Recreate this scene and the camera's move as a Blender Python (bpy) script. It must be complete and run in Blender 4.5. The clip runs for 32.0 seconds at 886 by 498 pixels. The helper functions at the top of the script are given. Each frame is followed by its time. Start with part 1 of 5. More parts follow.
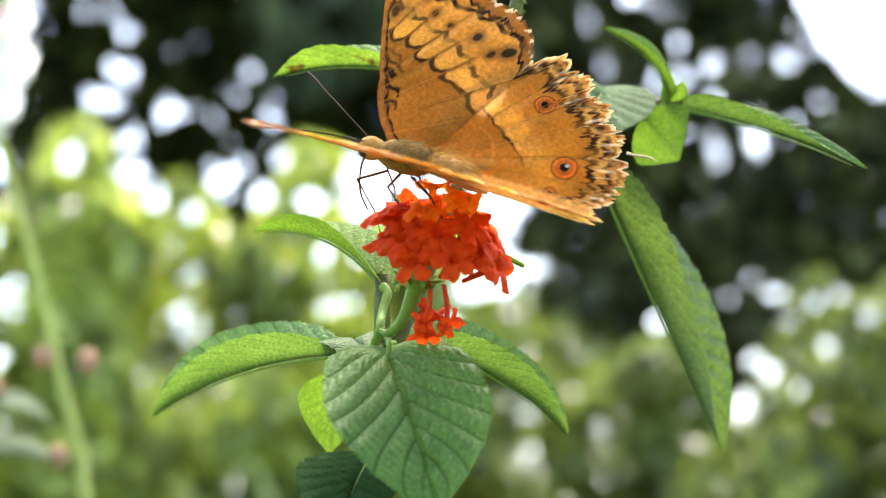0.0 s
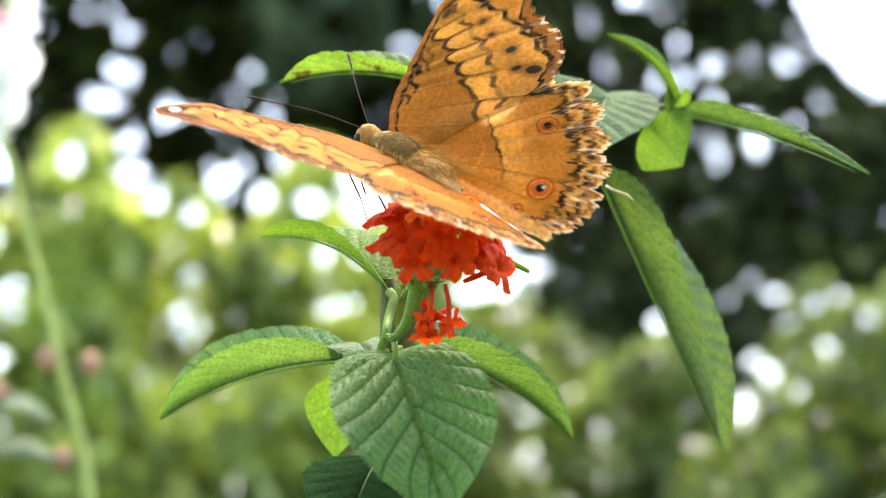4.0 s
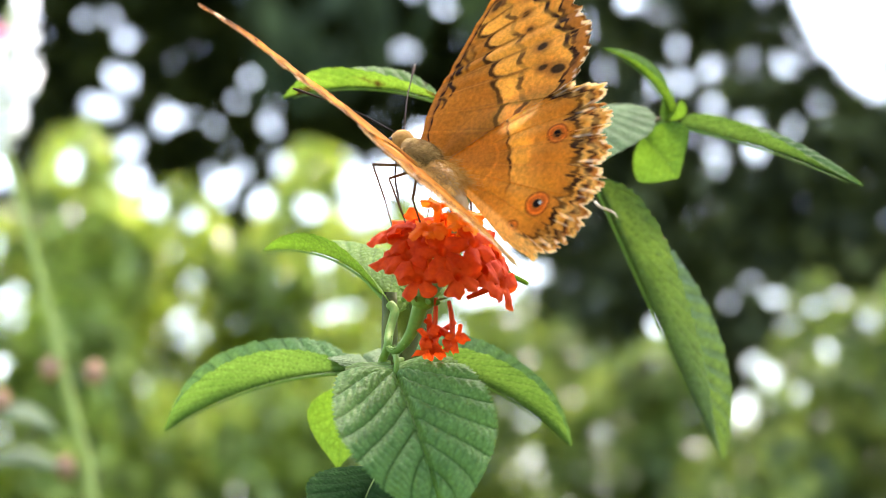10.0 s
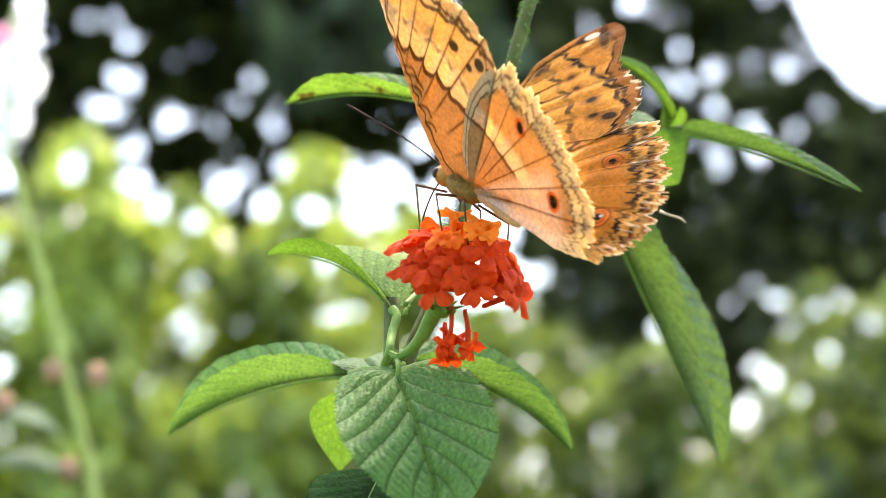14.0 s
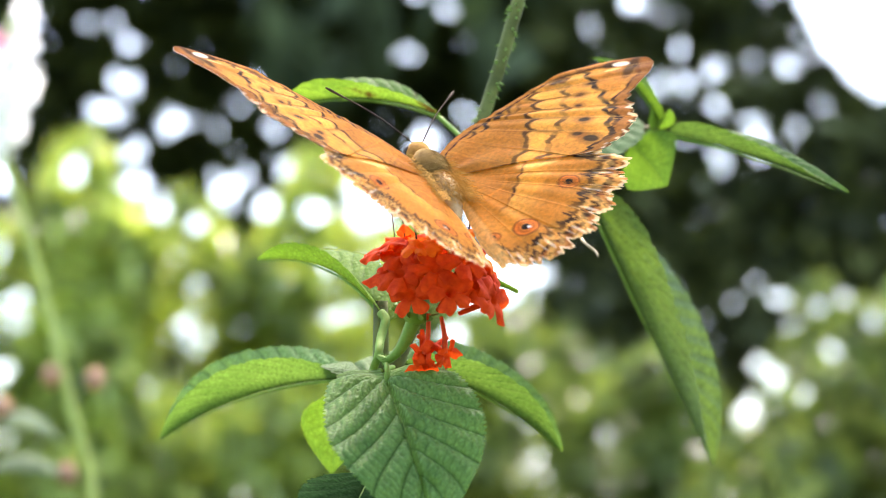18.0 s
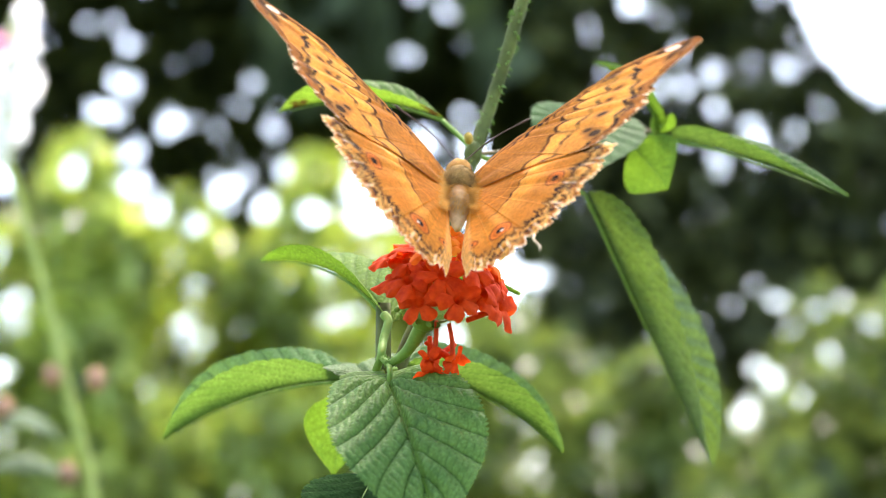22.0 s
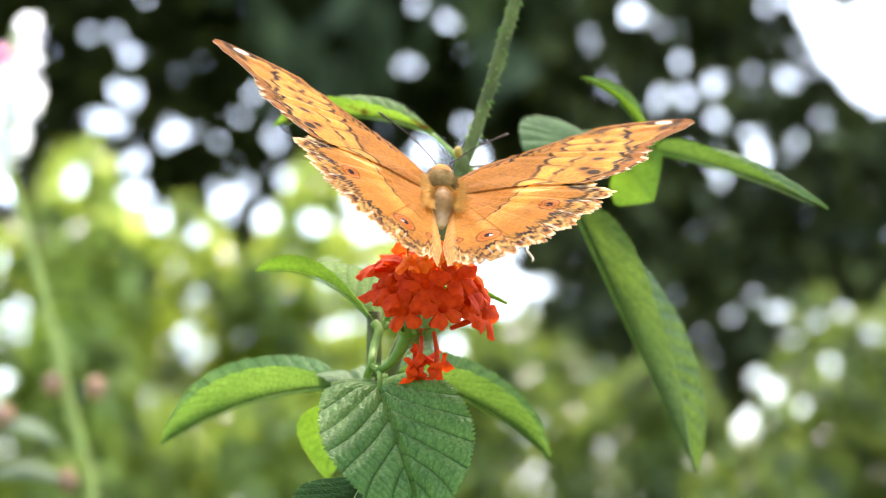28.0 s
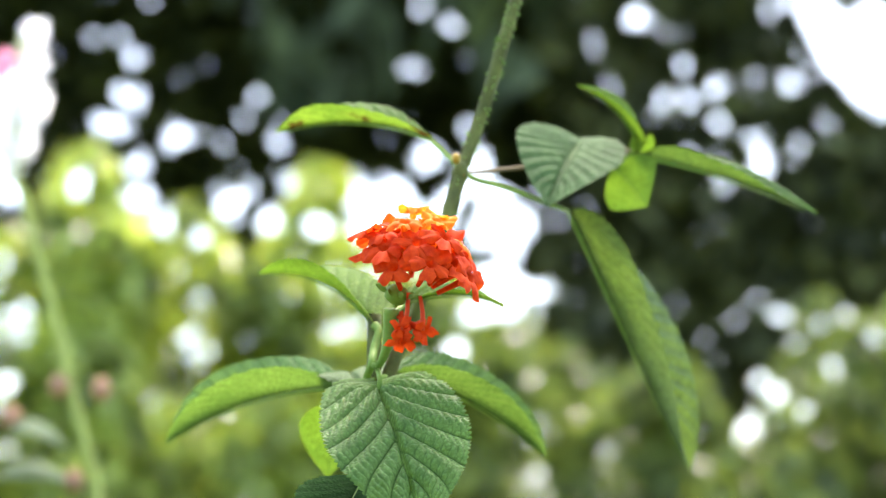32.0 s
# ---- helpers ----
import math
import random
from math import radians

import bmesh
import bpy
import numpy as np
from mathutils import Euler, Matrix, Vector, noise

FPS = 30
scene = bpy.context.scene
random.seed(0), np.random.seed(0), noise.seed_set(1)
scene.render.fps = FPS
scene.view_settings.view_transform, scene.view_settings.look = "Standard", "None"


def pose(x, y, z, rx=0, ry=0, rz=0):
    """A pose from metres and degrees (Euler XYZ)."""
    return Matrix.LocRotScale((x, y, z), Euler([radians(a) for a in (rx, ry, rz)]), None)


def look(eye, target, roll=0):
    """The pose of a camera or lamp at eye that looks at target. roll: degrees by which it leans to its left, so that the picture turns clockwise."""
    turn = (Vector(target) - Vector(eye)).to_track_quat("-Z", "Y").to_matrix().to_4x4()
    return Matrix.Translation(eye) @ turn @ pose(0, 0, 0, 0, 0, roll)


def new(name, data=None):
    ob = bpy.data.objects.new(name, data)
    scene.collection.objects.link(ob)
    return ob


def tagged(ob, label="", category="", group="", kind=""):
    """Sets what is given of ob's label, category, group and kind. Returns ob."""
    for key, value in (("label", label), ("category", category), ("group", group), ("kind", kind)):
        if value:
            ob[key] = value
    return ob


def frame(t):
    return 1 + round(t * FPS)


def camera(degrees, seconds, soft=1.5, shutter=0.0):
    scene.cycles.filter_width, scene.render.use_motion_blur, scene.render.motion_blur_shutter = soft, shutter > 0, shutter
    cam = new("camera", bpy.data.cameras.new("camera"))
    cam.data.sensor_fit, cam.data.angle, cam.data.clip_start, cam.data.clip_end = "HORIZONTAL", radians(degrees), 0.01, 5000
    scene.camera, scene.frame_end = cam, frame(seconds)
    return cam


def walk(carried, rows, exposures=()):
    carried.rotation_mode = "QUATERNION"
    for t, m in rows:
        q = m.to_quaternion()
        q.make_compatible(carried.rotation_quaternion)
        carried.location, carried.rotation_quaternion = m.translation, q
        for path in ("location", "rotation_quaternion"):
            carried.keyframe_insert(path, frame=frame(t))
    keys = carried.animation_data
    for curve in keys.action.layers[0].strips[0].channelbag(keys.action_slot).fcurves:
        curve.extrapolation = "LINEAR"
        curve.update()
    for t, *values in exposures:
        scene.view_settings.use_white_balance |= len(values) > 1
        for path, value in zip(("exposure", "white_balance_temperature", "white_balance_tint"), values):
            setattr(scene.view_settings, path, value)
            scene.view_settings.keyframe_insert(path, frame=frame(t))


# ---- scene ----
cam = camera(25.0, 32.0, soft=0.5, shutter=0.7)
cam.data.dof.use_dof = True
cam.data.dof.focus_distance = 0.303
cam.data.dof.aperture_fstop = 18.5
cam.data.dof.aperture_blades = 0
walk(cam, [
    (0, pose(-0.00352, 0.03123, 1.20289, 101.366, -0.212, -0.271)),
    (1, pose(-0.00401, 0.03105, 1.20285, 101.366, -0.264, -0.282)),
    (2, pose(-0.00443, 0.03106, 1.20295, 101.358, -0.208, -0.334)),
    (3, pose(-0.00445, 0.03008, 1.20290, 101.384, -0.245, -0.288)),
    (6, pose(-0.00445, 0.02770, 1.20406, 101.389, -0.159, -0.264)),
    (7, pose(-0.00493, 0.02668, 1.20402, 101.370, -0.032, -0.279)),
    (8, pose(-0.00552, 0.02542, 1.20415, 101.337, 0.088, -0.371)),
    (9, pose(-0.00526, 0.02431, 1.20380, 101.447, 0.021, -0.314)),
    (10, pose(-0.00447, 0.02387, 1.20360, 101.504, 0.063, -0.222)),
    (11, pose(-0.00409, 0.02280, 1.20400, 101.501, 0.258, -0.217)),
    (12, pose(-0.00397, 0.02227, 1.20413, 101.504, 0.201, -0.202)),
    (13, pose(-0.00423, 0.02168, 1.20391, 101.529, 0.078, -0.188)),
    (14, pose(-0.00442, 0.02135, 1.20360, 101.560, -0.043, -0.184)),
    (17, pose(-0.00250, 0.01927, 1.20384, 101.566, 0.312, -0.027)),
    (18, pose(-0.00217, 0.01954, 1.20375, 101.575, 0.339, -0.028)),
    (19, pose(-0.00243, 0.01933, 1.20367, 101.576, 0.261, -0.083)),
    (20, pose(-0.00278, 0.01847, 1.20364, 101.565, 0.259, -0.108)),
    (21, pose(-0.00298, 0.01806, 1.20360, 101.571, 0.178, -0.130)),
    (22, pose(-0.00284, 0.01777, 1.20350, 101.620, 0.158, -0.113)),
    (23, pose(-0.00285, 0.01815, 1.20398, 101.595, 0.134, -0.168)),
    (24, pose(-0.00223, 0.01727, 1.20384, 101.643, 0.225, -0.155)),
    (25, pose(-0.00151, 0.01603, 1.20355, 101.784, 0.374, -0.101)),
    (28, pose(-0.00084, 0.00873, 1.20172, 101.907, 0.100, -0.079)),
    (29, pose(-0.00083, 0.00822, 1.20174, 101.863, 0.100, -0.034)),
    (30, pose(-0.00119, 0.00629, 1.20132, 101.886, 0.050, -0.068)),
    (31, pose(-0.00088, 0.00380, 1.20058, 101.924, -0.018, -0.086)),
    (32, pose(-0.00000, 0.00001, 1.20000, 102.000, -0.000, -0.000)),
])

# ---- light: bright hazy sky, soft high sun behind the plant ----
world = bpy.data.worlds.new("hazy_sky")
scene.world = world
world.use_nodes = True
wn = world.node_tree.nodes
sky = wn.new("ShaderNodeTexSky")
sky.sky_type = "NISHITA"
sky.sun_disc = False
sky.sun_elevation = radians(64)
sky.sun_rotation = radians(11)
sky.air_density = 1.0
sky.dust_density = 3.2
sky.ozone_density = 1.0
wn["Background"].inputs["Strength"].default_value = 0.15
world.node_tree.links.new(sky.outputs["Color"], wn["Background"].inputs["Color"])

sun_data = bpy.data.lights.new("sun", "SUN")
sun_data.energy = 1.5
sun_data.angle = radians(25)
sun_data.color = (1.0, 0.95, 0.87)
sun = new("sun", sun_data)
sun.matrix_world = look((0.085 * 20, 0.43 * 20, 0.90 * 20), (0, 0, 0))
scene.view_settings.exposure = 2.68
scene.view_settings.use_white_balance = True
scene.view_settings.white_balance_temperature = 6950


# ---- materials ----
def nodes_of(name):
    m = bpy.data.materials.new(name)
    m.use_nodes = True
    nt = m.node_tree
    return m, nt, nt.nodes, nt.links, nt.nodes["Principled BSDF"]


def noise_tex(nt, scale, detail=4.0, rough=0.6):
    co = nt.nodes.new("ShaderNodeTexCoord")
    t = nt.nodes.new("ShaderNodeTexNoise")
    t.inputs["Scale"].default_value = scale
    t.inputs["Detail"].default_value = detail
    t.inputs["Roughness"].default_value = rough
    nt.links.new(co.outputs["Object"], t.inputs["Vector"])
    return t.outputs["Fac"]


def ramp(nt, fac, stops):
    r = nt.nodes.new("ShaderNodeValToRGB")
    el = r.color_ramp.elements
    while len(el) < len(stops):
        el.new(0.5)
    for e, (p, c) in zip(el, stops):
        e.position, e.color = p, (*c, 1)
    nt.links.new(fac, r.inputs["Fac"])
    return r.outputs["Color"]


def mix_rgb(nt, fac, a, b, mode="MIX"):
    n = nt.nodes.new("ShaderNodeMix")
    n.data_type, n.blend_type = "RGBA", mode
    for sock, val in ((n.inputs[0], fac), (n.inputs[6], a), (n.inputs[7], b)):
        if isinstance(val, (int, float)):
            sock.default_value = val
        elif isinstance(val, tuple):
            sock.default_value = (*val, 1)
        else:
            nt.links.new(val, sock)
    return n.outputs[2]


def bump(nt, fac, strength, dist):
    b = nt.nodes.new("ShaderNodeBump")
    b.inputs["Strength"].default_value, b.inputs["Distance"].default_value = strength, dist
    nt.links.new(fac, b.inputs["Height"])
    return b.outputs["Normal"]


def thin(nt, col, amount, tint=(1, 1, 1)):
    """Lets light shine through the surface by that share."""
    tr = nt.nodes.new("ShaderNodeBsdfTranslucent")
    nt.links.new(mix_rgb(nt, 1.0, col, tint, "MULTIPLY"), tr.inputs["Color"])
    mx = nt.nodes.new("ShaderNodeMixShader")
    mx.inputs[0].default_value = amount
    out = nt.nodes["Material Output"]
    nt.links.new(nt.nodes["Principled BSDF"].outputs[0], mx.inputs[1])
    nt.links.new(tr.outputs[0], mx.inputs[2])
    nt.links.new(mx.outputs[0], out.inputs["Surface"])


def leaf_material(name, dark, light, through_share, tint, rough=0.6, scale=180.0, rnd=0.25, spec=0.07, puckers=0.00014, blotches=False):
    m, nt, nd, ln, bs = nodes_of(name)
    info = nd.new("ShaderNodeObjectInfo")
    col = ramp(nt, noise_tex(nt, scale), [(0.3, dark), (0.7, light)])
    fine = ramp(nt, noise_tex(nt, scale * 9, 2), [(0.25, (0.8, 0.8, 0.8)), (0.75, (1.15, 1.15, 1.15))])
    col = mix_rgb(nt, 1.0, col, fine, "MULTIPLY")
    val = nd.new("ShaderNodeMapRange")
    val.inputs["To Min"].default_value, val.inputs["To Max"].default_value = 1 - rnd, 1 + rnd
    ln.new(info.outputs["Random"], val.inputs["Value"])
    hsv = nd.new("ShaderNodeHueSaturation")
    ln.new(val.outputs[0], hsv.inputs["Value"])
    ln.new(col, hsv.inputs["Color"])
    col = hsv.outputs["Color"]
    if blotches:
        mask = ramp(nt, noise_tex(nt, 130, 3), [(0.52, (0, 0, 0)), (0.59, (1, 1, 1))])
        col = mix_rgb(nt, mask, col, (0.05, 0.03, 0.015))
    ln.new(col, bs.inputs["Base Color"])
    bs.inputs["Roughness"].default_value = rough
    bs.inputs["Specular IOR Level"].default_value = spec
    co = nd.new("ShaderNodeTexCoord")
    net = nd.new("ShaderNodeTexVoronoi")
    net.feature = "DISTANCE_TO_EDGE"
    net.inputs["Scale"].default_value = 1100.0
    ln.new(co.outputs["Object"], net.inputs["Vector"])
    puff = nd.new("ShaderNodeMapRange")
    puff.interpolation_type = "SMOOTHSTEP"
    puff.inputs["From Max"].default_value = 0.45
    ln.new(net.outputs["Distance"], puff.inputs["Value"])
    b1 = nd.new("ShaderNodeBump")
    b1.inputs["Strength"].default_value, b1.inputs["Distance"].default_value = 0.9, puckers
    ln.new(puff.outputs[0], b1.inputs["Height"])
    ln.new(bump(nt, noise_tex(nt, scale * 12, 3), 0.15, 0.0002), b1.inputs["Normal"])
    ln.new(b1.outputs["Normal"], bs.inputs["Normal"])
    # crease shade put into the colour: furrows along veins and midrib go darker
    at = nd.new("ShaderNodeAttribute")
    at.attribute_name = "crease_shade"
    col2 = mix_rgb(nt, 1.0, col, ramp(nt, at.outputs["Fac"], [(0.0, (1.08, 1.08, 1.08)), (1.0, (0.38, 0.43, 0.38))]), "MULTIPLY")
    # the seams between puckers are darkened in the colour likewise
    seam_shade = ramp(nt, puff.outputs[0], [(0.0, (0.84, 0.84, 0.8)), (0.6, (1.04, 1.04, 1.04))])
    veined = mix_rgb(nt, 1.0, col2, seam_shade, "MULTIPLY")
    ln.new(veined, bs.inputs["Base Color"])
    thin(nt, veined, through_share, tint)
    return m


def island_leaf_material(name, stops, through_share, tint, rough=0.65, spec=0.12, wide=7.0, low=0.48):
    m, nt, nd, ln, bs = nodes_of(name)
    geo = nd.new("ShaderNodeNewGeometry")
    col = ramp(nt, geo.outputs["Random Per Island"], stops)
    # broad random tone in the colour; darks stand for shaded gaps between clumps
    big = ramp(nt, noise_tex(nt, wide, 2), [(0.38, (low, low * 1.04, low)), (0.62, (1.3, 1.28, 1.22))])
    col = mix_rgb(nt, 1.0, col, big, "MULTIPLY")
    ln.new(col, bs.inputs["Base Color"])
    bs.inputs["Roughness"].default_value = rough
    bs.inputs["Specular IOR Level"].default_value = spec
    thin(nt, col, through_share, tint)
    return m


def plain_material(name, c1, c2, rough=0.6, scale=300.0, bump_by=0.0002, share=0.0, tint=(1, 1, 1)):
    m, nt, nd, ln, bs = nodes_of(name)
    col = ramp(nt, noise_tex(nt, scale), [(0.3, c1), (0.7, c2)])
    ln.new(col, bs.inputs["Base Color"])
    bs.inputs["Roughness"].default_value = rough
    bs.inputs["Specular IOR Level"].default_value = 0.15
    ln.new(bump(nt, noise_tex(nt, scale * 4, 3), 0.4, bump_by), bs.inputs["Normal"])
    if share:
        thin(nt, col, share, tint)
    return m


LEAF = leaf_material("lantana_leaf", (0.08, 0.15, 0.055), (0.12, 0.205, 0.08), 0.34, (1.15, 1.15, 0.42), spec=0.1)
# darker than LEAF: weaker light from the front is put into its colour
LEAF_HEART = leaf_material("dimmed_leaf", (0.042, 0.088, 0.034), (0.07, 0.13, 0.052), 0.25, (1.2, 1.3, 0.5), 0.65, rnd=0.05, spec=0.05)
LEAF_LONG = leaf_material("long_leaf", (0.058, 0.105, 0.045), (0.092, 0.152, 0.066), 0.36, (1.35, 1.3, 0.3), 0.45, rnd=0.05, spec=0.5)
LEAF_FRONT = leaf_material("puckered_leaf", (0.074, 0.145, 0.043), (0.122, 0.21, 0.066), 0.35, (1.3, 1.4, 0.42), 0.5, rnd=0.05, spec=0.06, puckers=0.0001)
LEAF_BLOTCHED = leaf_material("blotched_leaf", (0.085, 0.16, 0.045), (0.145, 0.24, 0.07), 0.45, (1.25, 1.25, 0.4), rnd=0.05, blotches=True)
# low front leaf: the shade it stands in is put into its colour
LEAF_SHADED = leaf_material("shaded_leaf", (0.014, 0.038, 0.011), (0.026, 0.062, 0.018), 0.1, (1.15, 1.2, 0.5), 0.9, rnd=0.05, spec=0.02)
LEAF_YOUNG = leaf_material("young_leaf", (0.105, 0.19, 0.035), (0.165, 0.27, 0.052), 0.37, (1.05, 1.12, 0.45))
LEAF_GREY = leaf_material("grey_leaf", (0.10, 0.15, 0.09), (0.16, 0.22, 0.13), 0.3, (1.3, 1.4, 0.7))
STEM = plain_material("green_stem", (0.1, 0.185, 0.035), (0.17, 0.28, 0.055), 0.6, 500)
STEM_BROWN = plain_material("brown_stem", (0.055, 0.068, 0.02), (0.125, 0.15, 0.04), 0.7, 220)
TWIG = plain_material("brown_twig", (0.07, 0.05, 0.025), (0.13, 0.1, 0.045), 0.7, 500)
PETAL = plain_material("red_orange_petal", (0.52, 0.036, 0.006), (0.72, 0.08, 0.011), 0.75, 700, 0.0001, 0.45, (1.2, 1.3, 1.0))
PETAL_INNER = plain_material("orange_petal", (0.76, 0.11, 0.01), (0.86, 0.2, 0.02), 0.75, 700, 0.0001, 0.35, (1.1, 1.2, 1.0))
PETAL_TOP = plain_material("golden_orange_petal", (0.84, 0.19, 0.015), (0.92, 0.31, 0.03), 0.75, 700, 0.0001, 0.4, (1.1, 1.2, 1.0))
TUBE = plain_material("floret_tube", (0.55, 0.06, 0.02), (0.7, 0.1, 0.03), 0.5, 700, 0.0001, 0.3)
BUD = plain_material("bud_yellow", (0.28, 0.19, 0.03), (0.4, 0.27, 0.05), 0.6, 800)
THORAX = plain_material("olive_fur", (0.12, 0.075, 0.02), (0.27, 0.16, 0.042), 0.85, 900, 0.0004)
FUR = plain_material("orange_fur", (0.5, 0.25, 0.05), (0.7, 0.4, 0.1), 0.8, 900, 0.0004)
TAN_FUR = plain_material("tan_fur", (0.19, 0.115, 0.032), (0.38, 0.225, 0.065), 0.85, 900, 0.0004)
HEAD_FUR = plain_material("head_fur", (0.24, 0.11, 0.025), (0.42, 0.21, 0.05), 0.85, 900, 0.0004)
ABDOMEN = plain_material("brown_abdomen", (0.4, 0.25, 0.12), (0.58, 0.38, 0.2), 0.75, 800, 0.0004)
DARK = plain_material("dark_chitin", (0.02, 0.012, 0.008), (0.05, 0.03, 0.02), 0.4, 900)
ANTENNA = plain_material("antenna_brown", (0.016, 0.008, 0.005), (0.04, 0.017, 0.008), 0.8, 900)
TORN = plain_material("torn_wing", (0.3, 0.22, 0.13), (0.5, 0.42, 0.3), 0.8, 900)
LEG = plain_material("leg_brown", (0.05, 0.025, 0.012), (0.11, 0.055, 0.022), 0.6, 900)
WHITE_PETAL = plain_material("white_petal", (0.9, 0.9, 0.93), (0.96, 0.96, 0.98), 0.6, 200, 0.0003, 0.72)
PINK_PETAL = plain_material("pink_petal", (0.7, 0.22, 0.4), (0.8, 0.35, 0.5), 0.6, 200, 0.0003, 0.3)
PALE_STEM = plain_material("pale_stem", (0.28, 0.34, 0.09), (0.36, 0.42, 0.13), 0.7, 200)
BROWN_BUD = plain_material("brown_bud", (0.28, 0.15, 0.09), (0.38, 0.22, 0.14), 0.8, 300)
BARK = plain_material("bark", (0.05, 0.04, 0.03), (0.12, 0.1, 0.075), 0.9, 12, 0.02)
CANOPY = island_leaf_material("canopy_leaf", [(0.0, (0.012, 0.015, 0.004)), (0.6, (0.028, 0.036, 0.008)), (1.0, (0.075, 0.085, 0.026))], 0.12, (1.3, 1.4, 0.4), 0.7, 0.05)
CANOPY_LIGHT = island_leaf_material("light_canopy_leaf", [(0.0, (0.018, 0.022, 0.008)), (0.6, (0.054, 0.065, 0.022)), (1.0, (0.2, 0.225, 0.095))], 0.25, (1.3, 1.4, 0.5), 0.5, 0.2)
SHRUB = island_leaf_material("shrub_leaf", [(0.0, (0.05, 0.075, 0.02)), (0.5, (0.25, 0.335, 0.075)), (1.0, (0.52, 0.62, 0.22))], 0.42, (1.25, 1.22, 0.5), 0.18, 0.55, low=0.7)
# grey-green and darkened: the shade under the tree is put into the colour
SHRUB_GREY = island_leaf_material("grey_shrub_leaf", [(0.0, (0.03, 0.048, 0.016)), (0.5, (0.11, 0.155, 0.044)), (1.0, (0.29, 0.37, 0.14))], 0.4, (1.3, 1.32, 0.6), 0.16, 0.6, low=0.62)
GROUND = plain_material("grassy_ground", (0.05, 0.08, 0.025), (0.12, 0.13, 0.05), 0.95, 3.0, 0.03)


def wing_material(name, share, tint):
    m, nt, nd, ln, bs = nodes_of(name)
    at = nd.new("ShaderNodeAttribute")
    at.attribute_name = "pattern"
    grain = ramp(nt, noise_tex(nt, 1500, 3), [(0.3, (0.78, 0.78, 0.78)), (0.7, (1.18, 1.18, 1.18))])
    patch = ramp(nt, noise_tex(nt, 110, 3), [(0.3, (0.86, 0.83, 0.8)), (0.7, (1.12, 1.12, 1.12))])
    col = mix_rgb(nt, 1.0, mix_rgb(nt, 1.0, at.outputs["Color"], grain, "MULTIPLY"), patch, "MULTIPLY")
    ln.new(col, bs.inputs["Base Color"])
    bs.inputs["Roughness"].default_value = 0.75
    bs.inputs["Specular IOR Level"].default_value = 0.08
    ln.new(bump(nt, noise_tex(nt, 2200, 2), 0.25, 0.0001), bs.inputs["Normal"])
    thin(nt, col, share, tint)
    return m


WING = wing_material("scaled_wing", 0.6, (2.2, 1.82, 0.72))
WING_BELOW = wing_material("wing_underside", 0.39, (1.4, 1.45, 1.6))

# ---- mesh tools ----
MM = 0.001
ORIGIN = Vector((0.0, 0.32279, 1.26861))


def P(p):
    """A place by the plant, given in millimetres from the flower's middle."""
    return ORIGIN + Vector(p) * MM


def mesh_ob(name, verts, faces, material, parent=None, smooth=True, label=""):
    me = bpy.data.meshes.new(name)
    me.from_pydata([tuple(v) for v in verts], [], faces)
    me.materials.append(material)
    if smooth:
        me.shade_smooth()
    me.update()
    ob = new(name, me)
    if parent:
        ob.parent = parent
    if label:
        tagged(ob, label=label)
    return ob


def thing(name, at, label, category, group="", kind=""):
    ob = new(name)
    ob.empty_display_size = 0.01
    ob.location = at
    return tagged(ob, label, category, group, kind)


def spline(pts, n):
    """n points along a smooth curve through pts."""
    pts = [Vector(p) for p in pts]
    ext = [2 * pts[0] - pts[1]] + pts + [2 * pts[-1] - pts[-2]]
    out = []
    for i in range(n):
        f = i / (n - 1) * (len(pts) - 1)
        k = min(int(f), len(pts) - 2)
        t = f - k
        a, b, c, d = ext[k:k + 4]
        out.append(0.5 * ((2 * b) + (c - a) * t + (2 * a - 5 * b + 4 * c - d) * t * t + (3 * b - a - 3 * c + d) * t ** 3))
    return out


def tube_data(pts, radii, sides=10, bumps=0.0, rng=None):
    verts, faces = [], []
    up = Vector((0.31, 0.9, 0.2)).normalized()
    n = len(pts)
    for i, p in enumerate(pts):
        d = (pts[min(i + 1, n - 1)] - pts[max(i - 1, 0)]).normalized()
        s = d.cross(up).normalized()
        u = s.cross(d)
        r = radii[i] if isinstance(radii, (list, tuple)) else radii
        for k in range(sides):
            a = 2 * math.pi * k / sides
            rr = r * (1 + (rng.uniform(-bumps, bumps) if rng else 0))
            verts.append(p + (s * math.cos(a) + u * math.sin(a)) * rr)
    for i in range(n - 1):
        for k in range(sides):
            k2 = (k + 1) % sides
            faces.append((i * sides + k, i * sides + k2, (i + 1) * sides + k2, (i + 1) * sides + k))
    c0, c1 = len(verts), len(verts) + 1
    verts += [pts[0], pts[-1]]
    for k in range(sides):
        k2 = (k + 1) % sides
        faces.append((c0, k2, k))
        faces.append((c1, (n - 1) * sides + k, (n - 1) * sides + k2))
    return verts, faces


def join_data(*sets):
    verts, faces = [], []
    for v, f in sets:
        o = len(verts)
        verts += list(v)
        faces += [tuple(i + o for i in q) for q in f]
    return verts, faces


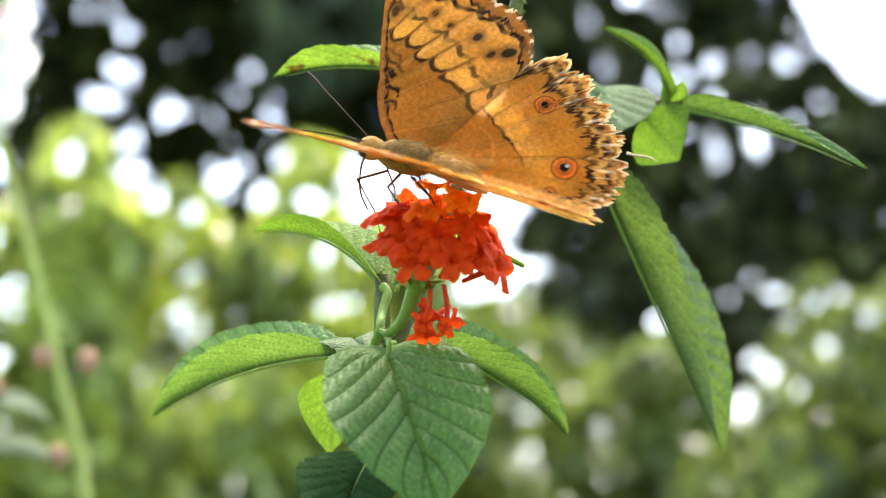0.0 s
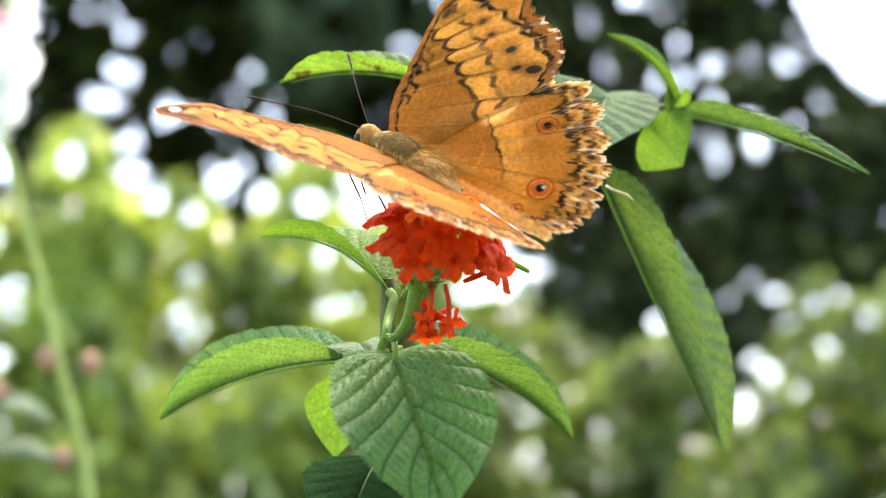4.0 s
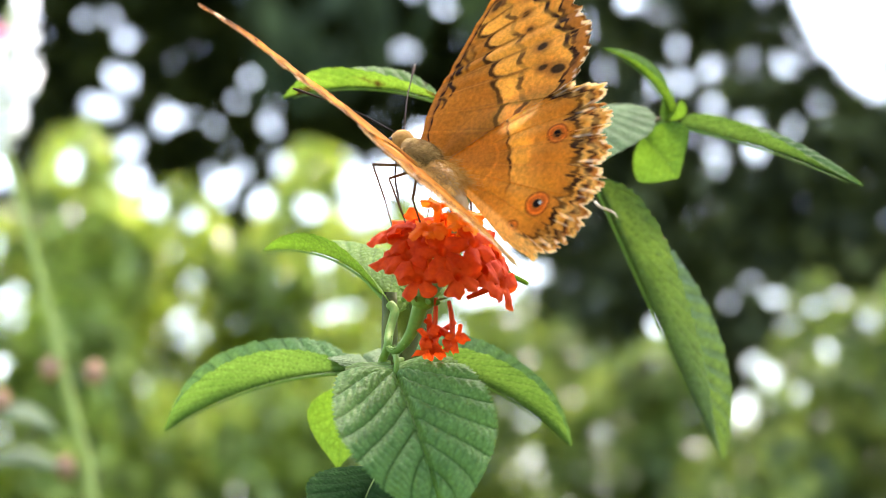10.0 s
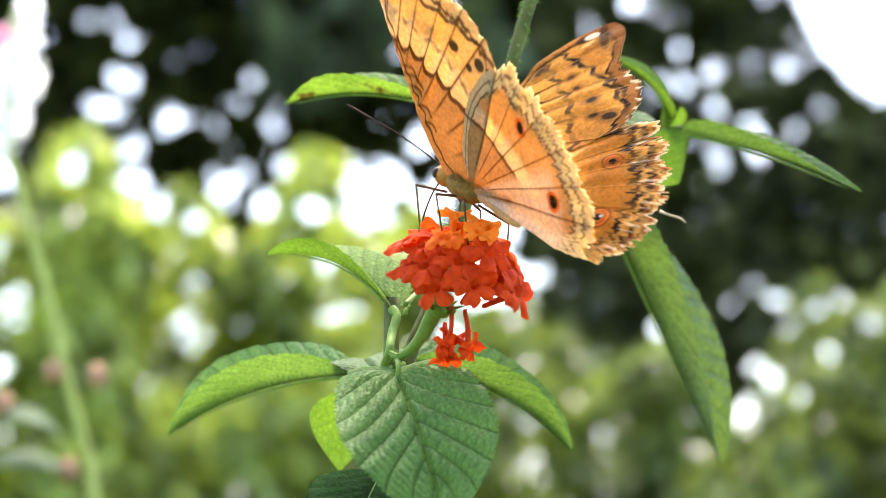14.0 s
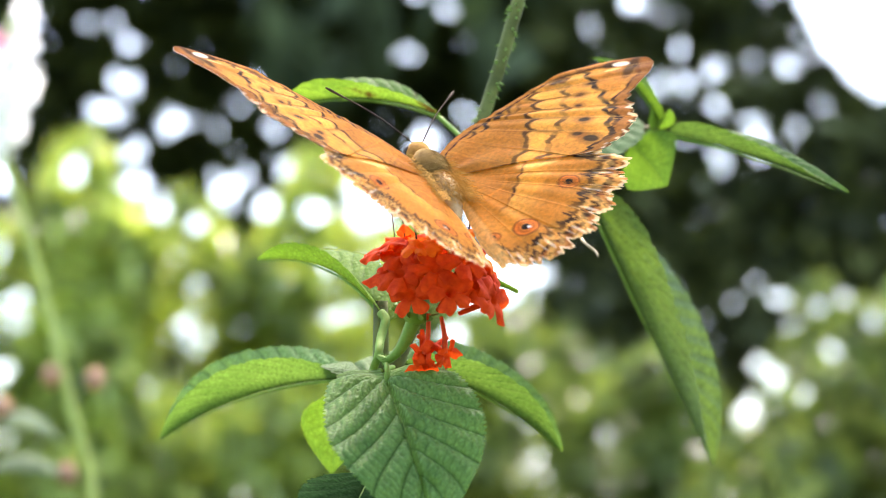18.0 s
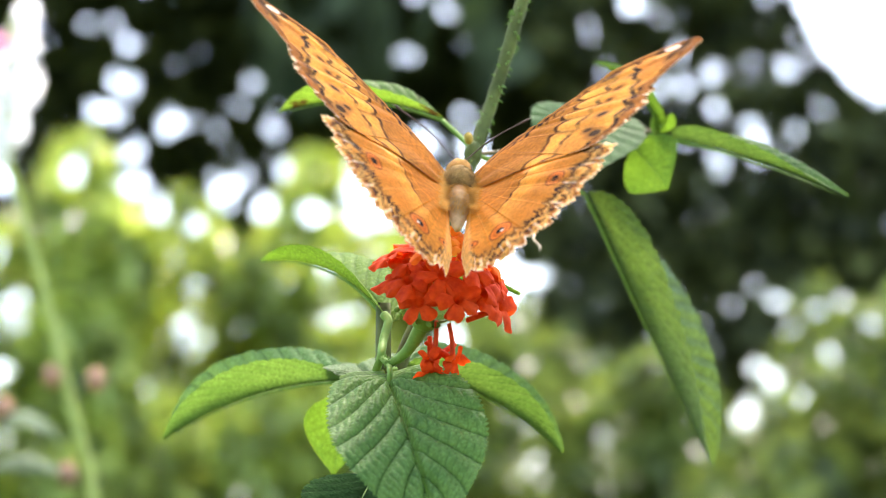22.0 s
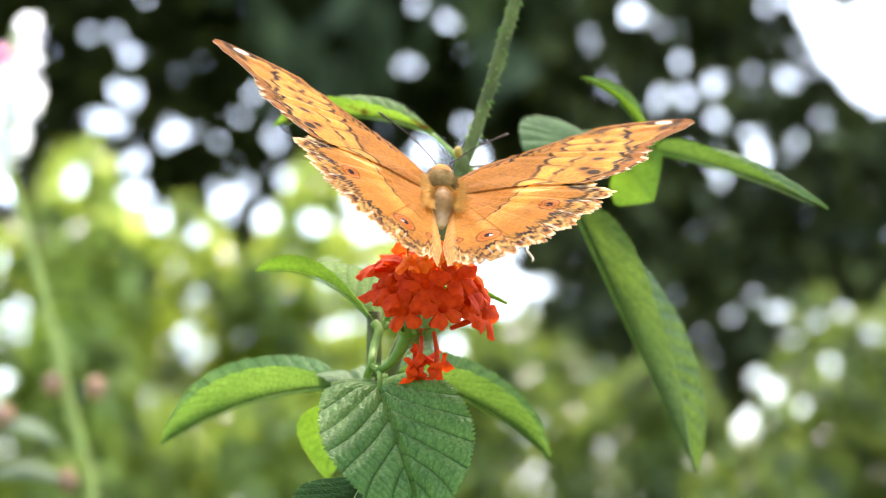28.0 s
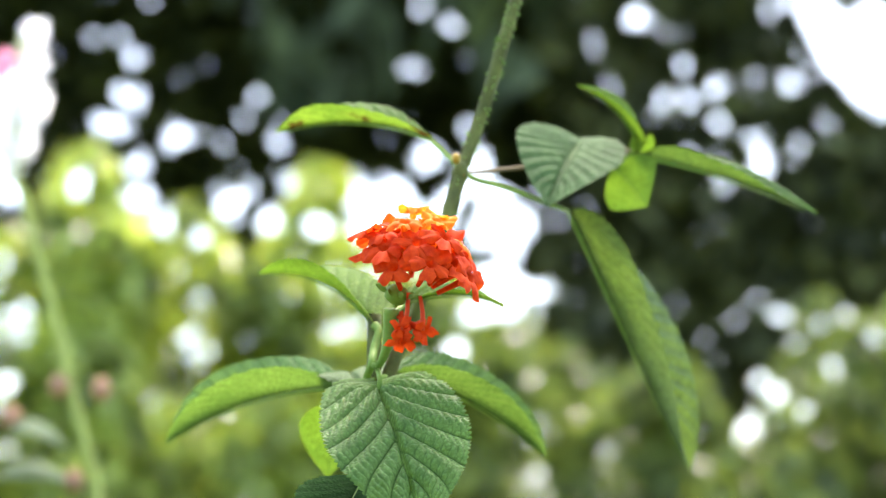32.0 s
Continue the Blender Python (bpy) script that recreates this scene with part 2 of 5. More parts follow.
def blob_data(centre, radii, rows=10, cols=14, wob=0.0, rng=None, turn=None):
    verts, faces = [], []
    for i in range(rows + 1):
        th = math.pi * i / rows
        for k in range(cols):
            a = 2 * math.pi * k / cols
            v = Vector((math.sin(th) * math.cos(a) * radii[0], math.sin(th) * math.sin(a) * radii[1], math.cos(th) * radii[2]))
            if rng:
                v *= 1 + rng.uniform(-wob, wob)
            if turn:
                v = turn @ v
            verts.append(Vector(centre) + v)
    for i in range(rows):
        for k in range(cols):
            k2 = (k + 1) % cols
            faces.append((i * cols + k, (i + 1) * cols + k, (i + 1) * cols + k2, i * cols + k2))
    return verts, faces


def smooth01(x):
    x = np.clip(x, 0, 1)
    return x * x * (3 - 2 * x)


# ---- leaves of the lantana ----
def lantana_leaf(parent, base, tip, width, up, arch, fold=0.25, cup=0.0, teeth=24, veins=9, relief=0.5, peak=0.38,
                 material=None, name="leaf", blunt=0.55, taper=1.6, lobe=0.0, label="", twist=0.0, petiole=None, seed=0, fine=0.0, bow=0.0, slant=0.32):
    """One toothed leaf with a quilted, veined blade along an arched midrib. Millimetres; up: the side its face looks to;
    fold: how steeply its halves rise from the midrib."""
    rng = random.Random(seed)
    b, t, u = Vector(base), Vector(tip), Vector(up).normalized()
    mid = (b + t) / 2 + u * arch * 2 + (t - b).cross(u).normalized() * bow * 2
    length = (t - b).length
    nu, nv = (230, 46) if fine else (110, 17)
    verts, faces, shade = [], [], []
    ph = rng.uniform(0, 6)
    for i in range(nu + 1):
        s = i / nu
        p = b * (1 - s) ** 2 + mid * 2 * s * (1 - s) + t * s * s
        d = ((mid - b) * (1 - s) + (t - mid) * s).normalized()
        side = d.cross(u).normalized()
        nrm = side.cross(d).normalized()
        if twist:
            q = Matrix.Rotation(twist * (s - 0.3), 3, d)
            side, nrm = q @ side, q @ nrm
        if s < peak:
            w = (1 - (1 - s / peak) ** 2) ** blunt
        else:
            w = max(0.0, 1 - ((s - peak) / (1 - peak)) ** taper)
        for j in range(-nv, nv + 1):
            v = j / nv
            saw = (s * teeth + 0.3 * (v > 0)) % 1.0
            tooth = 1 + ((0.034 * (2 * math.sin(math.pi * saw) ** 0.7 - 1) if fine else 0.06 * (saw - 0.5)) if abs(j) == nv else 0.0)
            half = width / 2 * w * tooth
            tan_s = ((0.004 if fine else 0.018) * length * (0.5 - saw) if abs(j) == nv else 0)
            a = abs(v)
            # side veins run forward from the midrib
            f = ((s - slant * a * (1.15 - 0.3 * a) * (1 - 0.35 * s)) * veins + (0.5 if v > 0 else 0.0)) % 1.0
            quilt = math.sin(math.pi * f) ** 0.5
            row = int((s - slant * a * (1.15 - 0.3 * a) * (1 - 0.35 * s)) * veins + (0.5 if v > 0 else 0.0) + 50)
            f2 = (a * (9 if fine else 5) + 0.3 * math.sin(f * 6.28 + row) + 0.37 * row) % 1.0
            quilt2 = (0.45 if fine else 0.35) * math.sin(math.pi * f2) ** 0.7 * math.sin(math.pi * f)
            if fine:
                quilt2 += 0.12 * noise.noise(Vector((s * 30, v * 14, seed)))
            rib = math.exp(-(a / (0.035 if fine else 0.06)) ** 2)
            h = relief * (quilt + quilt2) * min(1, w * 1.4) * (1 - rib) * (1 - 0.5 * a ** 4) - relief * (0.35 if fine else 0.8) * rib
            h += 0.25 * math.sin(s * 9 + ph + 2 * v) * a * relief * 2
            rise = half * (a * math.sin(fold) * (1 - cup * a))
            # how much crease shade to paint along side veins, midrib and cross furrows
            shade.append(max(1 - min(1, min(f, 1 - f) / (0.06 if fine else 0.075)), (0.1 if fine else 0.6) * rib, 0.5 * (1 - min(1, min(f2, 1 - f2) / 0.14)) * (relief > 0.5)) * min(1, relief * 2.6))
            back = lobe * length * a * a * max(0.0, 1 - s / peak) ** 2
            verts.append(p + side * (v * half * math.cos(fold)) + nrm * (rise + h) + d * (tan_s - back))
    m = 2 * nv + 1
    for i in range(nu):
        for j in range(m - 1):
            faces.append((i * m + j, i * m + j + 1, (i + 1) * m + j + 1, (i + 1) * m + j))
    verts = [P(v) - parent.location for v in verts]
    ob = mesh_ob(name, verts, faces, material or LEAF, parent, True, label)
    layer = ob.data.color_attributes.new("crease_shade", "FLOAT_COLOR", "POINT")
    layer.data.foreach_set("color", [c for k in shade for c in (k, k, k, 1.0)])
    # the rib stands out below
    rp = []
    for i in range(16):
        s = i / 15 * 0.93
        p = b * (1 - s) ** 2 + mid * 2 * s * (1 - s) + t * s * s
        rp.append(P(p - u * (0.3 + 0.8 * relief)) - parent.location)
    v, f = tube_data(rp, [(0.32 - 0.25 * i / 15) * MM * min(1, length / 25) for i in range(16)], 6)
    if petiole:
        pts = spline([P(q) - parent.location for q in petiole] + [rp[0]], 12)
        v, f = join_data((v, f), tube_data(pts, 0.42 * MM, 8))
    mesh_ob("leaf_rib", v, f, STEM, ob)
    return ob


# ---- ground ----
side = 48
gv, gf = [], []
for i in range(side + 1):
    for j in range(side + 1):
        x = (i / side - 0.5) * 2
        y = (j / side - 0.5) * 2
        sx, sy = math.copysign(abs(x) ** 3, x) * 1500, math.copysign(abs(y) ** 3, y) * 1500
        z = 0.0 if math.hypot(sx, sy) < 1.5 else 0.06 * noise.noise(Vector((sx * 0.3, sy * 0.3, 0)))
        gv.append((sx, sy, z))
for i in range(side):
    for j in range(side):
        a = i * (side + 1) + j
        gf.append((a, a + side + 1, a + side + 2, a + 1))
ground = tagged(mesh_ob("ground", gv, gf, GROUND), "grassy garden soil under the plants", "ground", kind="structure")


# ---- distant trees and shrubs ----
EYE_Z = 1.2


def leaf_cloud(name, rng, places, size, material, parent, droop=0.5):
    """Many small folded leaves, one mesh."""
    n = len(places)
    d = rng.normal(size=(n, 3))
    d[:, 2] -= droop
    d /= np.linalg.norm(d, axis=1)[:, None]
    h = rng.normal(size=(n, 3))
    h[:, 2] += 0.8
    s = np.cross(d, h)
    s /= np.linalg.norm(s, axis=1)[:, None] + 1e-9
    u = np.cross(s, d)
    ln = size * rng.uniform(0.6, 1.25, n)[:, None]
    wd = ln * rng.uniform(0.36, 0.5, n)[:, None]
    p = np.asarray(places)
    base, tip = p - d * ln / 2, p + d * ln / 2 - u * ln * 0.12
    m1, m2 = p - d * ln * 0.12 + s * wd / 2 + u * ln * 0.08, p - d * ln * 0.12 - s * wd / 2 + u * ln * 0.08
    n1, n2 = p + d * ln * 0.2 + s * wd * 0.4 + u * ln * 0.03, p + d * ln * 0.2 - s * wd * 0.4 + u * ln * 0.03
    v = np.stack([base, m1, n1, tip, n2, m2], 1).reshape(-1, 3)
    idx = np.arange(n)[:, None] * 6
    f = np.concatenate([idx + np.array([[0, 1, 2, 3]]), idx + np.array([[0, 3, 4, 5]])], 0)
    me = bpy.data.meshes.new(name)
    me.from_pydata(v.tolist(), [], f.tolist())
    me.materials.append(material)
    me.update()
    ob = new(name, me)
    ob.parent = parent
    tagged(ob, kind="stuff")
    return ob


def clear_of(a, e, gaps, pad=0.0):
    keep = np.ones(len(a), bool)
    for ga, ge, gr in gaps:
        r = pad + 0.72 * gr * (1 + 0.25 * np.sin(7 * np.arctan2(e - ge, a - ga) + ga * 40))
        keep &= np.hypot(a - ga, e - ge) > r
    return keep


def limb_data(rng, start, end, r0, r1, n=9):
    pts = []
    for i in range(n):
        f = i / (n - 1)
        w = Vector((rng.normal(), rng.normal(), rng.normal())) * 0.05 * (end - start).length * math.sin(math.pi * f)
        pts.append(start.lerp(end, f) + w)
    return tube_data(pts, [r0 + (r1 - r0) * i / (n - 1) for i in range(n)], 8)


def tree(name, seed, foot, trunk_h, r, label, count, a_range, e_low, e_high, depth, gaps, size, material):
    """A tree whose crown fills a stretch of the view over the shrubs, with open gaps."""
    rng = np.random.default_rng(seed)
    t = thing(name, foot, label, "tree", "trees behind the garden")
    o = Vector(foot)
    top = Vector((0, 0, trunk_h))
    parts = [limb_data(rng, Vector((0, 0, -0.05)), top, r, r * 0.6, 12)]
    v, f = parts[0]
    mesh_ob("trunk", v, f, BARK, t)
    for k in range(7):
        a = a_range[0] + (a_range[1] - a_range[0]) * (k + 0.5) / 7
        y = depth[0] + (depth[1] - depth[0]) * rng.uniform(0.3, 0.7)
        end = Vector((a * y, y, EYE_Z + 0.45 * y)) - o
        v, f = limb_data(rng, top * rng.uniform(0.8, 1.0), end, r * 0.35, r * 0.08)
        mesh_ob("limb", v, f, BARK, t)
    a = rng.uniform(a_range[0], a_range[1], count)
    e = rng.uniform(0.0, e_high, count)
    y = rng.uniform(depth[0], depth[1], count)
    lowest = e_low(a) + 0.02 * np.sin(a * 37 + seed) + 0.012 * np.sin(a * 91)
    holes = [(rng.uniform(*a_range), rng.uniform(0.13, 0.5), 0.007 * rng.uniform(0.25, 1.0) ** 2) for _ in range(int(430 * (a_range[1] - a_range[0])))]
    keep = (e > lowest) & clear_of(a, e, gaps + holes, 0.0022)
    # a thinner, uneven outline towards the top and the sides
    lump = np.sin(a * 23 + seed) * np.sin(e * 31 + seed * 2) * 0.5 + 0.5
    keep &= rng.uniform(0, 1, count) < 0.45 + 0.55 * lump + 0.5 * (e < 0.4)
    pl = np.stack([a * y, y, EYE_Z + e * y], 1)[keep] - np.array(foot)
    leaf_cloud("crown", rng, pl, size, material, t)
    return t


BIGLEAF = island_leaf_material("big_canopy_leaf", [(0.0, (0.03, 0.045, 0.02)), (1.0, (0.085, 0.115, 0.06))], 0.2, (1.2, 1.4, 0.6))
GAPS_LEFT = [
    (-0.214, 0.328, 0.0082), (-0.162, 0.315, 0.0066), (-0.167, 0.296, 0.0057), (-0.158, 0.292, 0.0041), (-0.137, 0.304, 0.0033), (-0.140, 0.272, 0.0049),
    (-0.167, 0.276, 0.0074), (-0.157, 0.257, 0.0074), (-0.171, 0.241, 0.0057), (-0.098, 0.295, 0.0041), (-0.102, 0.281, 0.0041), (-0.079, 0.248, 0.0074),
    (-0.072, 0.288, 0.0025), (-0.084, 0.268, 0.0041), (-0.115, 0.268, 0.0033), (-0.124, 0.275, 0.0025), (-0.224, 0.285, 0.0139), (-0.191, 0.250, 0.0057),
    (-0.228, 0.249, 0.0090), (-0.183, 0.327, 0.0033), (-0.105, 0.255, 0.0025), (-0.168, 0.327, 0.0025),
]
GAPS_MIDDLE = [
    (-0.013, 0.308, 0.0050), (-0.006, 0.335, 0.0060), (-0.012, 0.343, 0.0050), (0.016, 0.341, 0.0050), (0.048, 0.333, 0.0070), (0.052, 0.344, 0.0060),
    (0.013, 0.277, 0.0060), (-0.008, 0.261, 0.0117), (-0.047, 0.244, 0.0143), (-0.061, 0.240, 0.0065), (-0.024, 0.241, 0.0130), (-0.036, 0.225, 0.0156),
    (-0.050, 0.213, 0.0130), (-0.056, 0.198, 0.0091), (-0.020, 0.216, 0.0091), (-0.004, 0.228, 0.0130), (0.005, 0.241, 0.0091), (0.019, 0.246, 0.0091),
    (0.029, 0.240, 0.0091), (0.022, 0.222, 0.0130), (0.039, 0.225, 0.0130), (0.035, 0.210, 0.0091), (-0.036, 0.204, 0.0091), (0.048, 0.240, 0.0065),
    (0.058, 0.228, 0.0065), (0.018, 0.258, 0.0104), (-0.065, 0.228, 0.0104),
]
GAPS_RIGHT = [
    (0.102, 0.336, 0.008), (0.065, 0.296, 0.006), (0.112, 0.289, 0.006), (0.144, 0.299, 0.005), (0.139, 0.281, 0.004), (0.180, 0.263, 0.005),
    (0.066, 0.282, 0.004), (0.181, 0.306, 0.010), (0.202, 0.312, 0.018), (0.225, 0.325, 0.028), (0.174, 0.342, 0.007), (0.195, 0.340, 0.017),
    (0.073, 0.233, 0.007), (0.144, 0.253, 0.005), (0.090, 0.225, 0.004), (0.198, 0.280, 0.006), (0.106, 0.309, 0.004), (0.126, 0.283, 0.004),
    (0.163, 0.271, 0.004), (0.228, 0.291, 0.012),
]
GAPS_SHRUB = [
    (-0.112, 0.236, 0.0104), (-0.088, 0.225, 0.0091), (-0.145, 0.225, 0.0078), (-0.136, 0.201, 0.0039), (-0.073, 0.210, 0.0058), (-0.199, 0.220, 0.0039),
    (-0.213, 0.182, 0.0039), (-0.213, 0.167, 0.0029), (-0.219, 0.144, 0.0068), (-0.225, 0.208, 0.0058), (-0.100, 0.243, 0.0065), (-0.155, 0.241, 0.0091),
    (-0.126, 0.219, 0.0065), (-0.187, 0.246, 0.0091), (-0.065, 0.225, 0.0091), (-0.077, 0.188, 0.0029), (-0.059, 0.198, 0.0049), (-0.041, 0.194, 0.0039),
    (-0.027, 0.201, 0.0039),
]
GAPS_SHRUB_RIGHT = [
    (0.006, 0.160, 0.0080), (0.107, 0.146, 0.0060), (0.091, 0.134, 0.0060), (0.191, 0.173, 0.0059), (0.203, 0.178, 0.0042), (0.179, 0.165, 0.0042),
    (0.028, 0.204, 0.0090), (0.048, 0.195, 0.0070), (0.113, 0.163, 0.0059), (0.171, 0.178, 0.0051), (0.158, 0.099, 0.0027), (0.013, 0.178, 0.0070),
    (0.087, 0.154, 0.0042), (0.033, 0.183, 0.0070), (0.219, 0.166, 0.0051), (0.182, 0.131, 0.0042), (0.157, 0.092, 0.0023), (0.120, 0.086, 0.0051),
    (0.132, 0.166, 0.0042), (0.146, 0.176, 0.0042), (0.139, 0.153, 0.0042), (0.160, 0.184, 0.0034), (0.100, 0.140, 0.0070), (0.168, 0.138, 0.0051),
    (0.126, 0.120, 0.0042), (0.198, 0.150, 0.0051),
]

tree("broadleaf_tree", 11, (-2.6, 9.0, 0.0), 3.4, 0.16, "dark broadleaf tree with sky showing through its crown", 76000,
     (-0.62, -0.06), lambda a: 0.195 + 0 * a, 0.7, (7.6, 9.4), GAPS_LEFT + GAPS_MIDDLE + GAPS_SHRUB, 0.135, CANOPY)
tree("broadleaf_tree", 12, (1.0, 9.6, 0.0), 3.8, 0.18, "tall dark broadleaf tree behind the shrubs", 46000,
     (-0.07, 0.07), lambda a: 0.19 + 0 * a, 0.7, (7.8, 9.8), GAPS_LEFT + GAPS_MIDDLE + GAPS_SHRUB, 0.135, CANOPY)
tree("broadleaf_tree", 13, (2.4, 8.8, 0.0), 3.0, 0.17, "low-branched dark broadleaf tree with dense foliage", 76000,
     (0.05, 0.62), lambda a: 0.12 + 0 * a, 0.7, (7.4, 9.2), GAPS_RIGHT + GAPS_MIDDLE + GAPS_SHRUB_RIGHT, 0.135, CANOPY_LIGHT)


middle = bpy.data.objects["broadleaf_tree.001"]
rngb = np.random.default_rng(77)
nb = 44
ab, eb, yb = rngb.uniform(-0.11, 0.06, nb), rngb.uniform(0.29, 0.4, nb), rngb.uniform(7.0, 7.6, nb)
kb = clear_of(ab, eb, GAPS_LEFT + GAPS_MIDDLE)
leaf_cloud("drooping_leaves", rngb, np.stack([ab * yb, yb, EYE_Z + eb * yb], 1)[kb] - np.array(middle.location), 0.42, BIGLEAF, middle, 2.0)


def shrub(seed, x, y, label, count, a_range, e_top, depth, gaps, size, material):
    rng = np.random.default_rng(seed)
    t = thing("garden_shrub", (x, y, 0.0), label, "shrub", "shrubs behind the lantana")
    for k in range(6):
        a = a_range[0] + (a_range[1] - a_range[0]) * (k + 0.5) / 6
        end = Vector((a * y - x, rng.uniform(-0.2, 0.2), 1.2 + 0.1 * y))
        v, f = limb_data(rng, Vector((rng.uniform(-0.1, 0.1), 0, -0.03)), end, 0.014, 0.005)
        mesh_ob("branch", v, f, BARK, t)
    clumps = int(430 * (a_range[1] - a_range[0]))
    cy = rng.uniform(depth[0], depth[1], clumps)
    cx = rng.uniform(a_range[0], a_range[1], clumps) * cy
    cz = EYE_Z + rng.uniform(-1.15 / y, 0.27, clumps) * cy
    pick = rng.integers(0, clumps, count)
    way = rng.normal(size=(count, 3))
    way /= np.linalg.norm(way, axis=1)[:, None]
    way *= (rng.uniform(0.09, 0.17, clumps)[pick] * rng.uniform(0.3, 1.0, count) ** 0.4)[:, None]
    yy = cy[pick] + way[:, 1]
    a = (cx[pick] + way[:, 0]) / yy
    e = (cz[pick] + way[:, 2] - EYE_Z) / yy
    # looser foliage behind the clumps
    loose = int(count * 0.55)
    yy = np.concatenate([yy, rng.uniform(depth[0] * 0.3 + depth[1] * 0.7, depth[1] + 0.4, loose)])
    a = np.concatenate([a, rng.uniform(a_range[0], a_range[1], loose)])
    e = np.concatenate([e, rng.uniform(-1.15 / y, 0.3, loose)])
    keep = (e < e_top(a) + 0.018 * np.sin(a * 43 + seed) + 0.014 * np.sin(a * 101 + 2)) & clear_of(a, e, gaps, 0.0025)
    holes = [(rng.uniform(*a_range), rng.uniform(0.13, 0.25), rng.uniform(0.002, 0.005)) for _ in range(int(200 * (a_range[1] - a_range[0])))]
    keep &= clear_of(a, e, holes)
    pl = np.stack([a * yy, yy, EYE_Z + e * yy], 1)[keep] - np.array((x, y, 0))
    leaf_cloud("foliage", rng, pl, size, material, t, 0.2)
    return t


SHRUB_LABEL = "leafy light green garden shrub, out of focus"
GREY_LABEL = "grey-green leafy shrub, the tree's shade in its colour"
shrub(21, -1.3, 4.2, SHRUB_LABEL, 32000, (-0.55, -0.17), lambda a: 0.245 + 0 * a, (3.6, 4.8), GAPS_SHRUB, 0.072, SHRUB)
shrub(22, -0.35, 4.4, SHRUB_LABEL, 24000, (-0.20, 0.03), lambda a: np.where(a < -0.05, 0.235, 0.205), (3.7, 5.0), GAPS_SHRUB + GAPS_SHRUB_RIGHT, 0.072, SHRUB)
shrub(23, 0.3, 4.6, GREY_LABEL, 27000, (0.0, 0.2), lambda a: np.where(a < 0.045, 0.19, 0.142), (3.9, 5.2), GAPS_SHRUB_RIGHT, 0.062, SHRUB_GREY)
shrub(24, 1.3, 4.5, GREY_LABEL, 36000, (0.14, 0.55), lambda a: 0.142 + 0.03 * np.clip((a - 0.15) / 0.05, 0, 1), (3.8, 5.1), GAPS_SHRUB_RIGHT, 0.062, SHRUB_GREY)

# ---- white-flowered plant behind ----
herb = thing("flowering_herb", P((-121.8, 407.2, -15.9)), "tall pale green herb with a white flower spike, blurred", "plant")
HB = herb.location


def herb_at(*pts):
    return [P(p) - HB for p in pts]


hp = spline([Vector((0.05, 0.0, -HB.z)), Vector((0.03, 0.0, -HB.z * 0.5)), Vector((0.012, 0.0, -0.12))] + herb_at((-124.5, 407.2, -15.9), (-129.2, 401.7, 10.1), (-135.2, 397, 32.2), (-139.2, 393.1, 50.2), (-145.4, 388, 74.3), (-152.1, 382.5, 100.4), (-155, 379.9, 112.4), (-152.5, 370.1, 158.5)), 60)
v, f = tube_data(hp, [(2.6 - 1.2 * i / 59) * MM for i in range(60)], 8)
mesh_ob("stem", v, f, PALE_STEM, herb)
rng1 = random.Random(5)
for c in herb_at((-139.2, 394.7, 33.3), (-123.5, 395, 31.9), (-133.7, 401.9, -0.5), (-156.2, 397.1, 21.9)):
    v, f = blob_data(c, (3.6 * MM, 3.6 * MM, 4.2 * MM), 8, 10, 0.12, rng1)
    mesh_ob("seed_head", v, f, BROWN_BUD, herb, label="brownish round seed head")
for k, (hb, ht) in enumerate(((((-136.1, 401.7, 10.1)), ((-156.5, 390.4, 15))), (((-132, 404.7, -3.9)), ((-159.4, 388.8, -1.3))))):
    lantana_leaf(herb, hb, ht, 22, (-0.1, -0.49, 0.87), 4.0, fold=0.2, relief=0.3, material=LEAF_GREY, name="low_leaf", seed=40 + k)
spike0, spike1 = herb_at((-158.3, 381.4, 105.4), (-147.2, 369.3, 162.5))


def petal_data(at, way, length, width, rng):
    """A cupped petal."""
    way = way.normalized()
    s = way.cross(Vector((rng.uniform(-1, 1), rng.uniform(-1, 1), 0.4))).normalized()
    n = s.cross(way)
    v, f = [], []
    for i in range(9):
        q = i / 8
        w = width / 2 * math.sin(math.pi * min(0.97, 0.12 + q * 0.85)) ** 0.8
        for j in range(-3, 4):
            k = j / 3
            v.append(at + way * length * q + s * k * w + n * (length * 0.25 * q * q + w * 0.4 * k * k))
    for i in range(8):
        for j in range(6):
            a = i * 7 + j
            f.append((a, a + 1, a + 8, a + 7))
    return v, f


for i in range(64):
    q = (i + 0.5) / 64
    at = spike0.lerp(spike1, q)
    ang = i * 2.4
    way = Vector((math.cos(ang), math.sin(ang), rng1.uniform(0.1, 0.7)))
    size = 11.5 * MM * (1.15 - 1.3 * abs(q - 0.4))
    v, f = petal_data(at, way, size, size * 0.8, rng1)
    mesh_ob("petal", v, f, WHITE_PETAL, herb)
for dx in (-4, 0, 4):
    at = herb_at((-158, 368.7, 141))[0] + Vector((dx * MM, 0, dx * MM))
    v, f = petal_data(at, Vector((-0.4, -0.4, 0.6)), 9 * MM, 8 * MM, rng1)
    mesh_ob("petal", v, f, PINK_PETAL, herb, label="pink petal")


# ---- the lantana ----
plant = thing("lantana_plant", Vector((-0.012, 0.332, 0.0)), "lantana plant with rough toothed green leaves", "plant")
PB = plant.location


def plant_at(*pts):
    return [P(p) - PB for p in pts]


